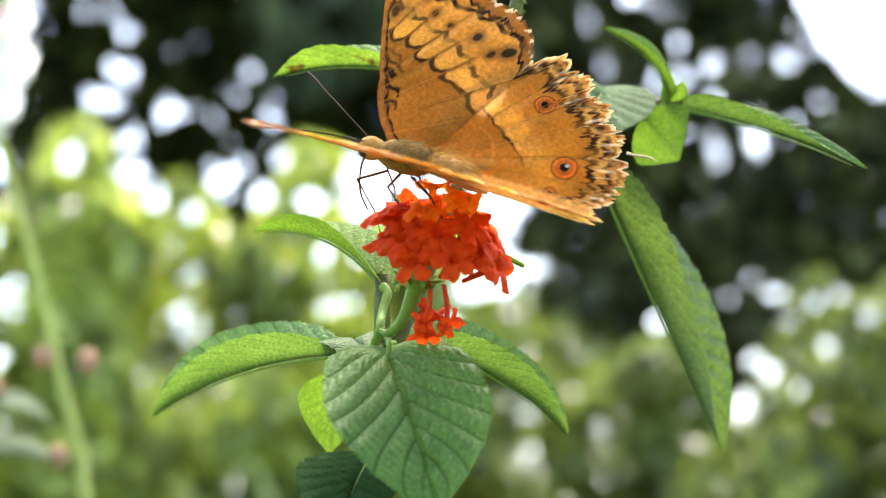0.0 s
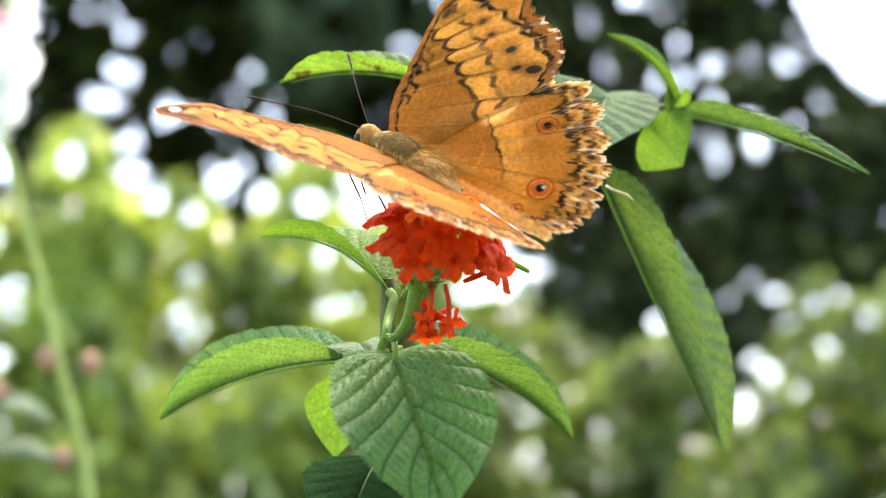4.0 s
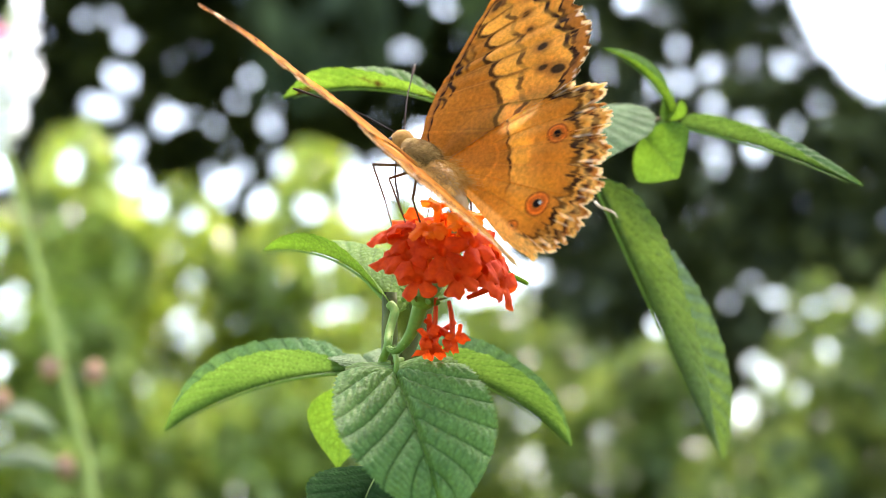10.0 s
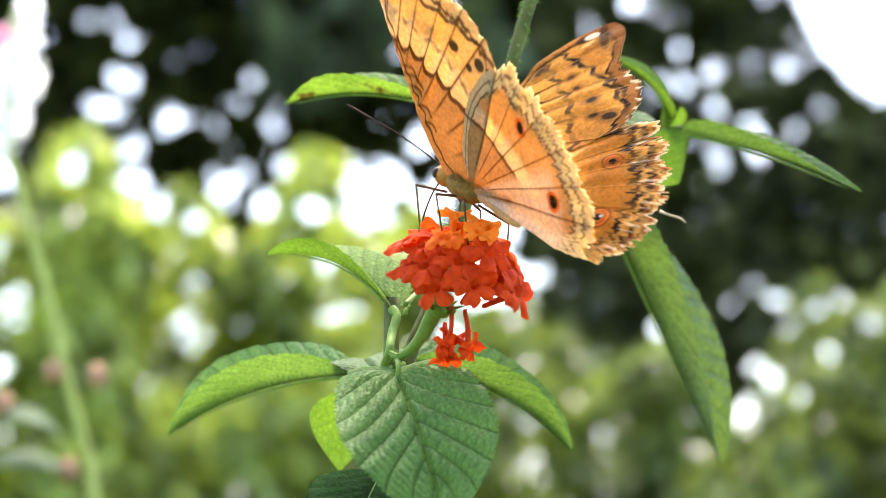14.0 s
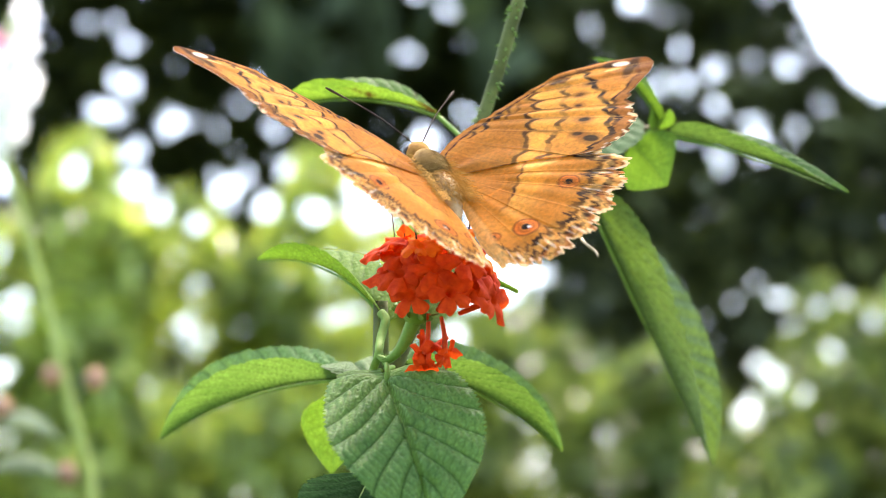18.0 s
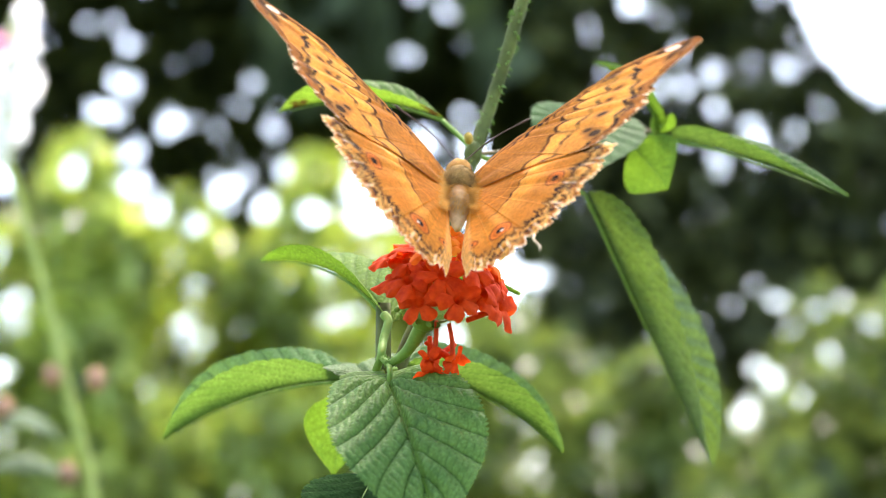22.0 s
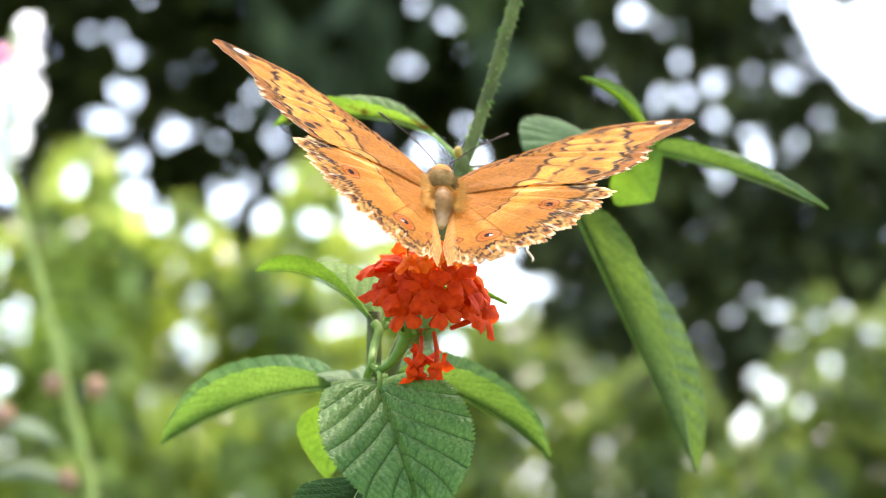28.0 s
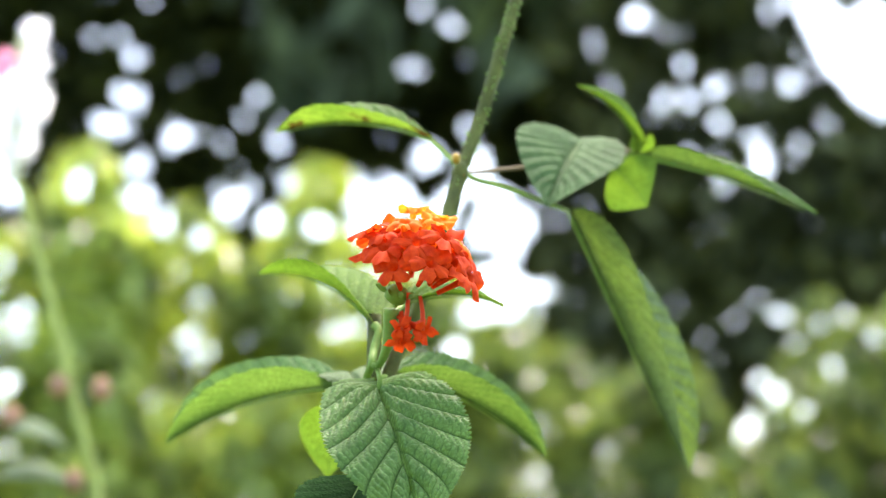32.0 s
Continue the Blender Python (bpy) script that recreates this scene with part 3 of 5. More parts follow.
def prickles(pts, radius, count, rng, size):
    sets = []
    for _ in range(count):
        i = rng.randrange(1, len(pts) - 1)
        d = (pts[i + 1] - pts[i - 1]).normalized()
        s = d.orthogonal().normalized()
        s = Matrix.Rotation(rng.uniform(0, 6.28), 3, d) @ s
        a = pts[i].lerp(pts[i + 1], rng.random()) + s * radius * 0.8
        sets.append(tube_data([a, a + s * size * 0.5 - d * size * 0.1, a + s * size - d * size * 0.35], [size * 0.3, size * 0.15, size * 0.02], 5))
    return join_data(*sets)


sp = spline([Vector((0, 0, 0)), Vector((-0.004, -0.004, 0.6))] + plant_at((-11.9, 7.7, -60.3), (-11.5, 6.5, -40.4), (-10.5, 7.8, -27), (-8.9, 8.2, -19.4), (-6.3, 10.8, -12.3), (-3.5, 13.3, -5), (0.6, 16.6, 8.7), (3.1, 18.8, 17.5), (6.1, 20.9, 26.7), (8.9, 21.1, 35.6), (11.5, 21.2, 44.7), (13.4, 21.7, 51.8), (17.2, 22.5, 67.3), (20, 23, 84.2)), 160)
rr = random.Random(8)
v, f = tube_data(sp, [(1.25 - 0.1 * min(1, i / 70)) * MM for i in range(160)], 12, 0.05, rr)
mesh_ob("stem", v, f, STEM_BROWN, plant, label="brownish green square stem with small prickles")
v, f = prickles(sp[80:], 1.15 * MM, 150, rr, 0.95 * MM)
mesh_ob("prickly_cover", v, f, STEM, plant)
tagged(bpy.data.objects["prickly_cover"], kind="stuff")
v, f = blob_data(plant_at((3.1, 18.7, 17.7))[0], (1.45 * MM, 1.45 * MM, 2.3 * MM), 8, 12, 0.06, rr)
mesh_ob("stem_node", v, f, STEM_BROWN, plant)
v, f = blob_data(plant_at((2.3, 16.3, 19.7))[0], (0.75 * MM, 0.75 * MM, 1.0 * MM), 8, 10, 0.1, rr)
mesh_ob("bud", v, f, BUD, plant, label="small yellow side bud")
shoot = spline(plant_at((-11.4, 5.8, -30), (-12.8, 5, -22.6), (-11.7, 0, -19.4), (-11.4, 3, -16.3), (-10.7, 5, -13), (-11.4, 6, -11.7)), 26)
v, f = tube_data(shoot, [(0.62 + 0.12 * i / 25) * MM for i in range(26)], 10, 0.04, rr)
v, f = join_data((v, f), prickles(shoot, 0.65 * MM, 70, rr, 0.4 * MM))
mesh_ob("side_shoot", v, f, STEM, plant, label="hairy green side shoot")
arm = spline(plant_at((3.4, 18.7, 17.7), (6.7, 23.5, 19.1), (14.7, 34.1, 22.6), (25.4, 45.4, 26.8), (36.8, 47, 29.1)), 30)
v, f = tube_data(arm, [(0.27 + 0.3 * i / 29) * MM for i in range(30)], 8, 0.04, rr)
mesh_ob("side_branch", v, f, TWIG, plant, label="thin brown side branch")

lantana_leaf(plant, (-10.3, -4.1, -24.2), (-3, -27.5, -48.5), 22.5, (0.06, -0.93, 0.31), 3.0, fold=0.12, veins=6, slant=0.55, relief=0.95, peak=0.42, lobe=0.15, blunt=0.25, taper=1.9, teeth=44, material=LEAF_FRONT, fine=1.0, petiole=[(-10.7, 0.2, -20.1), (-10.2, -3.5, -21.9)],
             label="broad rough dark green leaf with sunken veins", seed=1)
lantana_leaf(plant, (-18.9, 24, -19.3), (-51.8, 50, -26.4), 16.5, (-0.2, -0.3, 0.93), 2.4, fold=0.78, twist=-0.9, relief=0.42, peak=0.45, taper=2.6, teeth=34, veins=11, petiole=[(-11.5, 3.5, -21.2)], seed=2)
lantana_leaf(plant, (-8, 16, -18.1), (19, 46, -29.5), 14, (0.42, -0.3, 0.86), 2.2, fold=0.78, twist=0.9, relief=0.42, peak=0.42, taper=2.4, teeth=34, veins=11, petiole=[(-10.5, 0.4, -21.3)], seed=3)
lantana_leaf(plant, (-13.6, 8, -22.2), (-17.5, 40, -15.1), 13, (-0.1, -0.54, 0.84), 1.0, fold=0.2, seed=4)
lantana_leaf(plant, (-18.3, 36, -20.7), (-21, 41, -33.9), 13.8, (-0.3, 0.49, 0.82), 1.0, fold=0.1, relief=0.14, material=LEAF_YOUNG, petiole=[(-10.9, 7.2, -24.5)], label="small bright yellow-green leaf", seed=6)
lantana_leaf(plant, (-12.6, 1.6, -37.4), (-16.5, -25.7, -53.2), 17, (-0.12, -0.94, 0.31), 3.0, fold=0.2, relief=0.4, material=LEAF_SHADED, label="dark green leaf, its shade put into the colour", petiole=[(-10.8, 6.8, -36.7)], seed=7)
lantana_leaf(plant, (-10.4, 7, -13), (-33.2, 30, 1.8), 13.5, (0.42, -0.4, 0.81), 4.0, fold=0.5, relief=0.3, teeth=32, veins=11, material=LEAF_YOUNG, seed=8)
lantana_leaf(plant, (-6.5, 7.7, -7.2), (10.6, 17.6, -6.3), 7.5, (0.05, -0.4, 0.91), 1.8, fold=0.3, material=LEAF_YOUNG, petiole=[(-9.2, -3.4, -12.6)], seed=9)
lantana_leaf(plant, (-2, 23.2, 25.3), (-30.8, 32.7, 29), 12.5, (0.02, -0.32, 0.94), 2.6, fold=0.5, relief=0.4, peak=0.6, blunt=1.05, taper=1.7, teeth=28, veins=10, petiole=[(2.8, 18.6, 18.3), (1.4, 21.1, 20.8)], material=LEAF_BLOTCHED, label="arched green leaf with brown blotches", seed=10)
lantana_leaf(plant, (26, 50.5, 31.6), (18.6, 29.7, 14), 22, (-0.02, -0.96, 0.28), 1.5, fold=0.3, relief=0.5, slant=0.5, teeth=32, peak=0.34, lobe=0.14, blunt=0.45, veins=8, petiole=[(34.3, 49, 29.2)], material=LEAF_HEART, label="heart-shaped grey-green toothed leaf", seed=11)
lantana_leaf(plant, (37.6, 44.8, 29.6), (24.9, 35.7, 38.8), 7.5, (0.6, -0.44, 0.64), 1.9, fold=0.45, relief=0.2, material=LEAF_YOUNG, seed=12)
lantana_leaf(plant, (32.6, 45.4, 25.6), (38.4, 42.5, 17.2), 13.4, (0.1, 0.79, 0.6), 0.8, fold=0.1, relief=0.12, peak=0.5, taper=1.3, material=LEAF_YOUNG, petiole=[(36.5, 47, 28.9)], label="young bright green leaf", seed=13)
lantana_leaf(plant, (39.3, 45.2, 27.7), (67.7, 29, 12.6), 8.6, (0.36, -0.3, 0.88), 1.0, fold=0.68, twist=0.8, relief=0.38, peak=0.3, teeth=34, veins=11, material=LEAF, seed=14)
lantana_leaf(plant, (24, 42, 16.6), (47.9, 64, -30.3), 20.5, (0.84, -0.2, 0.46), 0.0, fold=0.72, twist=1.1, relief=0.6, peak=0.45, blunt=0.5, taper=2.6, material=LEAF_LONG, veins=14, teeth=40, petiole=[(3.8, 18.8, 17.5), (6.6, 21.9, 17.1), (13.4, 30, 17)], label="long hanging rough green leaf", seed=15)
lantana_leaf(plant, (37.2, 45, 28.6), (35.9, 40.4, 31.3), 4, (-0.5, -0.71, 0.46), 0.6, fold=0.4, material=LEAF_YOUNG, relief=0.1, seed=16)
lantana_leaf(plant, (37.4, 45.1, 28.4), (39.1, 42.4, 31.4), 4, (0.5, -0.71, 0.46), 0.6, fold=0.4, material=LEAF_YOUNG, relief=0.1, seed=17)

# ---- the flower head ----
CALYX = Vector((-0.9, -0.3, -0.7)) * MM
flower = thing("lantana_flower_head", P((-6.6, -4.4, -8.3)), "domed orange-red lantana flower head", "flower")
fr = random.Random(21)


def floret_mesh(name, seed, size):
    """A slender tube that opens into a flat face of five wavy lobes. Its face looks along +z; the tube ends at the origin."""
    r = random.Random(seed)
    tube_len = 6.5 * MM
    rings = [(0.35, 0.0), (0.45, 0.35), (0.55, 0.75), (0.7, 0.93), (0.35, 1.0)]
    sides = 60
    v, f = [], []
    lobes = [(r.uniform(-0.15, 0.15), r.uniform(0.78, 1.12), r.uniform(-1.0, 0.8)) for _ in range(5)]
    for rad, q in rings[:4]:
        for k in range(sides):
            a = 2 * math.pi * k / sides
            v.append(Vector((math.cos(a) * rad * MM, math.sin(a) * rad * MM, tube_len * q)))
    for j in range(1, 9):
        q = j / 8
        for k in range(sides):
            a = 2 * math.pi * k / sides
            la = (a / (2 * math.pi) * 5) % 5
            i = int(la)
            c = (la - i) * 2 - 1
            lobe = max(0.0, 1 - abs(c) ** 2.2) ** 0.5 * lobes[i][1]
            rad = 0.7 + (size * (0.3 + 0.7 * lobe) * (1 + 0.04 * math.sin(13 * a + seed)) - 0.7) * q
            wave = 0.35 * math.sin(3 * a + seed) * q ** 2 + 0.3 * math.sin(11 * a + 2 * seed) * q ** 3 + lobes[i][2] * q ** 2 * (1 - c * c)
            z = tube_len * 0.93 + (0.9 * q ** 0.5 - 0.7 * q * q + wave - 0.5 * c * c * q) * MM
            v.append(Vector((math.cos(a) * rad * MM, math.sin(a) * rad * MM, z)))
    n = len(v) // sides
    for i in range(n - 1):
        for k in range(sides):
            k2 = (k + 1) % sides
            f.append((i * sides + k, i * sides + k2, (i + 1) * sides + k2, (i + 1) * sides + k))
    me = bpy.data.meshes.new(name)
    me.from_pydata([tuple(x) for x in v], [], f)
    me.shade_smooth()
    me.update()
    return me


FLORETS_SMALL = [floret_mesh("floret", s, 2.7) for s in range(9, 11)]
for me in FLORETS_SMALL:
    me.materials.append(PETAL)
FLORETS = [floret_mesh("floret", s, 3.7 + 0.3 * (s % 3)) for s in range(1, 6)]
FLORETS_INNER = [floret_mesh("floret", s, 2.7 + 0.2 * (s % 3)) for s in range(6, 9)]
FLORETS_TOP = [floret_mesh("floret", s, 2.8 + 0.2 * (s % 2)) for s in range(11, 13)]
for me in FLORETS_TOP:
    me.materials.append(PETAL_TOP)
for me in FLORETS:
    me.materials.append(PETAL)
for me in FLORETS_INNER:
    me.materials.append(PETAL_INNER)

stalk_pts = spline([Vector(q) * MM for q in ((0, 0, 0), (1.6, -2, -0.9), (4, -4.5, 1), (6.3, -7.1, 5.5))], 20)
v, f = tube_data(stalk_pts, [(0.48 + 0.85 * (i / 19) ** 1.8) * MM for i in range(20)], 12)
v, f = join_data((v, f), prickles(stalk_pts, 0.8 * MM, 80, fr, 0.4 * MM))
stalk = mesh_ob("flower_stalk", v, f, STEM, plant, label="pale green hairy flower stalk")
stalk.location = P((-11.7, 0, -19.4)) - PB
v, f = blob_data(CALYX, (2.0 * MM, 2.0 * MM, 1.7 * MM), 8, 14, 0.05, fr)
mesh_ob("receptacle", v, f, STEM, flower)
for k in range(9):
    a = k * 2 * math.pi / 9
    at = CALYX + Vector((math.cos(a) * 1.7, math.sin(a) * 1.7, 0)) * MM
    v, f = petal_data(at, Vector((math.cos(a), math.sin(a), 0.25)), 2.2 * MM, 1.0 * MM, fr)
    mesh_ob("bract", v, f, STEM, flower)
N_FLORETS = 29
for k in range(N_FLORETS):
    q = (k + 0.5) / N_FLORETS
    polar = math.acos(1 - q * 0.88)
    az = k * 2.39996
    way = Vector((math.sin(polar) * math.cos(az), math.sin(polar) * math.sin(az), math.cos(polar)))
    way = (way + Vector((fr.uniform(-1, 1), fr.uniform(-1, 1), fr.uniform(-1, 1))) * 0.1).normalized()
    kinds = FLORETS_TOP if k < 5 else FLORETS_INNER if k < 10 else FLORETS
    ob = new("floret", kinds[k % len(kinds)])
    ob.parent = flower
    at = Vector((0.8 * MM, 0, 1.9 * MM)) + way * (11.6 * fr.uniform(0.78, 1.1) - 6.6) * MM
    face = (way + Vector((0, 0, 0.6))).normalized()
    turn = face.to_track_quat("Z", "Y").to_matrix().to_4x4() @ Matrix.Rotation(fr.uniform(0, 6.28), 4, "Z")
    ob.matrix_basis = Matrix.Translation(at + (way - face) * 3.0 * MM) @ turn
# two loose florets hang below the head
for k, (dx, le, turns) in enumerate(((-0.2, 1.0, ((-0.5, -0.8, -0.35), (0.25, -0.75, -0.7))), (2.6, 0.85, ((0.75, -0.6, -0.1),)))):
    top = Vector((1.0 + dx * 0.7, -1.6, 0.2)) * MM
    low = top + Vector((dx * 0.35 + 0.9, -1.6, -5.8 * le)) * MM
    pts = spline([top, top.lerp(low, 0.5) + Vector((0.25, -0.2, 0)) * MM, low], 12)
    v, f = tube_data(pts, [(0.3 + 0.16 * i / 11) * MM for i in range(12)], 10)
    hang = mesh_ob("hanging_floret", v, f, TUBE, flower, label="loose red floret hanging from the head")
    for j, way in enumerate(turns):
        way = Vector(way).normalized()
        ob = new("face", FLORETS_SMALL[(k + j) % 2])
        ob.parent = hang
        turn = way.to_track_quat("Z", "Y").to_matrix().to_4x4() @ Matrix.Rotation(0.7 + j, 4, "Z")
        ob.matrix_basis = Matrix.Translation(low - way * 5.7 * MM + Vector((0.2 * j, 0, -1.5 * j)) * MM) @ turn

# ---- the butterfly ----
butterfly = thing("butterfly", (0, 0.32, 1.27), "orange brown butterfly with dark zigzag lines and eyespots", "butterfly")
HINGE = 1.5 * MM
POLE = (-6.6, 22.8)
FW_VEINS = np.radians([-75, -60, -51.5, -42.1, -35.5, -30.3, -24, -18.9, -14.2, -9.5, 20])
HW_VEINS = np.radians([-107, -82, -70, -58, -46, -34, -24, 14])
ORANGE, YELLOW, BROWN = np.array((0.372, 0.18, 0.023)), np.array((0.52, 0.305, 0.065)), np.array((0.1, 0.034, 0.009))
BLACK, CREAM, WHITE = np.array((0.016, 0.009, 0.006)), np.array((0.58, 0.40, 0.15)), np.array((0.72, 0.68, 0.62))
RING = np.array((0.5, 0.15, 0.02))
DUSK = np.array((0.018, 0.008, 0.004))


def paint(col, colour, mask):
    return col + (colour - col) * np.clip(mask, 0, 1)[..., None]


def cells(phi, veins):
    i = np.clip(np.searchsorted(veins, phi) - 1, 0, len(veins) - 2)
    return (phi - veins[i]) / (veins[i + 1] - veins[i]) * 2 - 1, i


def stroke(d, w):
    return 1 - smooth01((np.abs(d) - w * 0.5) / (w * 0.6))


def spot(u, v, cu, cv, r, soft=0.35):
    return 1 - smooth01((np.hypot(u - cu, v - cv) - r) / soft)


def lens_spot(u, v, cu, cv, ru, rv, turn=0.0, soft=0.35):
    """An oval spot with a soft rim; turn in degrees."""
    a = math.radians(turn)
    x, y = (u - cu) * math.cos(a) + (v - cv) * math.sin(a), (v - cv) * math.cos(a) - (u - cu) * math.sin(a)
    d = np.hypot(x / ru, y / rv)
    return 1 - smooth01((d - 1) / (soft / min(ru, rv)))


def ragged(u, v):
    return 0.35 * np.sin(u * 1.7 + v * 2.3) + 0.25 * np.sin(u * 3.1 - v * 4.1) + 0.12 * np.sin(u * 7.3 + v * 5.9)


def fore_zones(phi, r, edge):
    """The forewing's scalloped bands, told by the distance from a pole ahead of the wing, cell by cell."""
    u, v = r * np.cos(phi), r * np.sin(phi)
    psi, rho = np.arctan2(v - POLE[1], u - POLE[0]), np.hypot(u - POLE[0], v - POLE[1])
    c, i = cells(psi, FW_VEINS)
    rear = smooth01((-0.72 - psi) / 0.12)
    far = np.clip((-0.42 - psi) / 0.33, -0.6, 1.4)
    wob = ragged(u, v)
    first = 30.3 + 1.6 * rear + 0.5 * np.sin(i * 2.7) - (1.5 - 0.7 * rear) * (1 - c * c) + 0.22 * wob
    second = 34.7 + 0.7 * rear + 0.35 * np.sin(i * 1.9 + 1) - 1.2 * (1 - np.abs(c) ** 1.4) + 0.3 * wob
    third = 39.0 + 3.4 * far + 1.1 * np.abs(c) ** 1.5 + 0.3 * wob
    inset = edge - r
    fourth = 2.5 + 0.9 * (1 - np.abs(c) ** 1.3) + 0.35 * wob
    return u, v, psi, rho, c, i, rear, wob, first, second, third, inset, fourth


def forewing_colour(phi, r, edge):
    u, v, psi, rho, c, i, rear, wob, first, second, third, inset, fourth = fore_zones(phi, r, edge)
    hind_strip = smooth01((phi + 0.22) / 0.05)
    col = np.broadcast_to(ORANGE, u.shape + (3,)).copy()
    col = paint(col, ORANGE * np.array((0.8, 0.72, 0.62)), (0.25 + 0.4 * smooth01((np.sin(r * 0.4 + i) - 0.1) / 0.9)) * (1 - smooth01((r - 19) / 5)))
    beyond = smooth01((rho - first) / 0.35)
    costa = (1 - smooth01((inset - 1.3) / 1.0)) * smooth01((phi - 0.38) / 0.05)
    # golden lobes, each rounded towards the base, with dark between their tips
    col = paint(col, YELLOW, beyond * (0.62 + 0.38 * (1 - np.abs(c)) ** 0.5) * (1 - costa))
    col = paint(col, DUSK, stroke(rho - first + 0.35, 0.42 + 0.7 * np.abs(c) ** 3 * (1 - 0.6 * rear)) * (0.85 - 0.2 * rear) * (1 - costa * 0.6))
    lobes = beyond * (1 - smooth01((rho - second) / 0.5))
    col = paint(col, BROWN * 0.9, np.exp(-(((1 - np.abs(c)) * 1.6) / 0.2) ** 2) * lobes * 0.8 * (1 - rear) * (1 - costa))
    # broken brown chevrons, then a tawny field with one dark spot to a cell
    past = smooth01((rho - second) / 0.6)
    col = paint(col, ORANGE * np.array((1.2, 1.3, 1.6)), past * 0.5 * (1 - costa))
    broken = 0.35 + 0.65 * smooth01((np.sin(psi * 47 + 1.3) + 0.75 * (1 - np.abs(c))) / 0.8)
    col = paint(col, DUSK * 2.2, stroke(rho - second - 0.1, 0.62) * broken * 0.8 * (1 - costa))
    col = paint(col, YELLOW * 1.05, stroke(rho - third + 1.3, 1.4) * 0.55 * (1 - costa))
    for su, sv, ru, rv, turn, k in ((22.1, -5.4, 1.15, 0.75, -50, 0.97), (21.0, -2.9, 0.6, 0.4, -30, 0.9), (23.6, 0.1, 0.75, 0.55, -20, 0.97), (24.8, 4.9, 0.4, 0.32, -20, 0.9),
                                    (26.5, 8.0, 0.5, 0.32, -10, 0.9), (29.9, 10.0, 0.95, 0.45, -5, 0.97), (25.1, 14.0, 1.0, 0.45, 10, 0.9), (32.6, 10.6, 0.6, 0.35, 0, 0.8)):
        col = paint(col, BROWN * 1.9, lens_spot(u, v, su, sv, ru * 1.55, rv * 1.6, turn, 0.8) * 0.5)
        col = paint(col, BLACK, lens_spot(u, v, su, sv, ru * 0.85, rv * 0.85, turn, 0.4) * k * 0.92)
    # toothed dark line, tan field, and a wavy dark line before the brown edge
    outer = smooth01((rho - third) / 0.6)
    col = paint(col, ORANGE * np.array((0.95, 0.92, 1.1)), outer * 0.75)
    col = paint(col, YELLOW * 0.95, stroke(inset - fourth - 1.5, 0.9) * 0.45 * outer)
    col = paint(col, DUSK * 1.5, stroke(rho - third, 0.55) * (0.5 + 0.5 * np.abs(np.sin(c * 2.1 + i * 1.3))) * (1 - costa) * smooth01((inset - 1.0) / 1.0))
    col = paint(col, BROWN * np.array((2.2, 2.6, 2.4)), (1 - smooth01((inset - fourth) / 0.8)) * 0.75 * (1 - costa))
    col = paint(col, DUSK * 1.5, stroke(inset - fourth, 0.6) * (0.55 + 0.45 * np.sin(c * 2.4 + i) ** 2) * (1 - costa))
    col = paint(col, DUSK * 1.6, (1 - smooth01((inset - 0.3) / 0.5)) * 0.7 * (1 - costa))
    # white flecks: frayed scales, plus edge sparkle put into the colour
    fleck = np.sin(psi * 61 + 0.7) * np.sin(psi * 37 + r * 0.8) + 0.4 * np.sin(psi * 140 + r)
    col = paint(col, WHITE, smooth01((fleck - 0.35) / 0.3) * (1 - smooth01((inset - 0.7) / 0.5)) * 0.6 * (phi < 0.06))
    # russet tip with its white spot
    tip = smooth01((u - 32.5) / 3.5)
    col = paint(col, BROWN * np.array((1.8, 2.0, 1.6)), tip * 0.7)
    col = paint(col, DUSK * 1.5, lens_spot(u, v, 37.0, 11.0, 2.4, 0.55, 48, 0.6) * 0.75)
    col = paint(col, DUSK * 1.5, lens_spot(u, v, 34.6, 13.5, 1.0, 0.6, -10, 0.5) * 0.8)
    col = paint(col, CREAM, lens_spot(u, v, 34.1, 11.9, 0.9, 0.32, -8, 0.3) * 0.9)
    col = paint(col, WHITE * 1.15, lens_spot(u, v, 36.1, 12.9, 1.05, 0.48, -18, 0.25))
    # loops and bars in the front cell
    for cu, cv, ln, bend, k in ((7.8, 8.1, 1.0, 0.8, 0.7), (8.6, 8.6, 1.1, -0.5, 0.5), (10.2, 9.0, 1.4, 0.9, 0.95), (11.2, 9.4, 1.4, -0.6, 0.85), (13.5, 10.6, 1.1, 0.1, 1.0),
                             (14.9, 10.4, 1.9, 0.7, 0.55), (15.7, 10.8, 1.9, -0.6, 0.55), (16.9, 11.2, 1.9, 0.6, 0.5)):
        along = (v - cv) * 0.88 + (u - cu) * 0.47
        across = (u - cu) * 0.88 - (v - cv) * 0.47 - bend * np.cos(along / ln * 1.6) * 0.55 - 0.2 * np.sin(along * 3.1 + cu)
        col = paint(col, DUSK * 1.3, stroke(across, 0.36 if abs(bend) > 0.2 else 0.75) * (1 - smooth01((np.abs(along) - ln) / 0.3)) * k)
    col = paint(col, np.array((0.30, 0.14, 0.03)), costa * (1 - tip) * 0.75)
    col = paint(col, BROWN * 1.2, (1 - smooth01((inset - 0.1) / 0.35)) * (phi > 0.5) * 0.8)
    gap = (1 - np.abs(c)) * rho * 0.045
    keep = smooth01((rho - 20) / 8) * (1 - beyond)
    col = paint(col, BROWN * 2, np.exp(-((gap - 0.16) / 0.1) ** 2) * 0.35 * keep)
    col = paint(col, ORANGE * 1.3, np.exp(-(gap / 0.1) ** 2) * 0.45 * hind_strip)
    return col


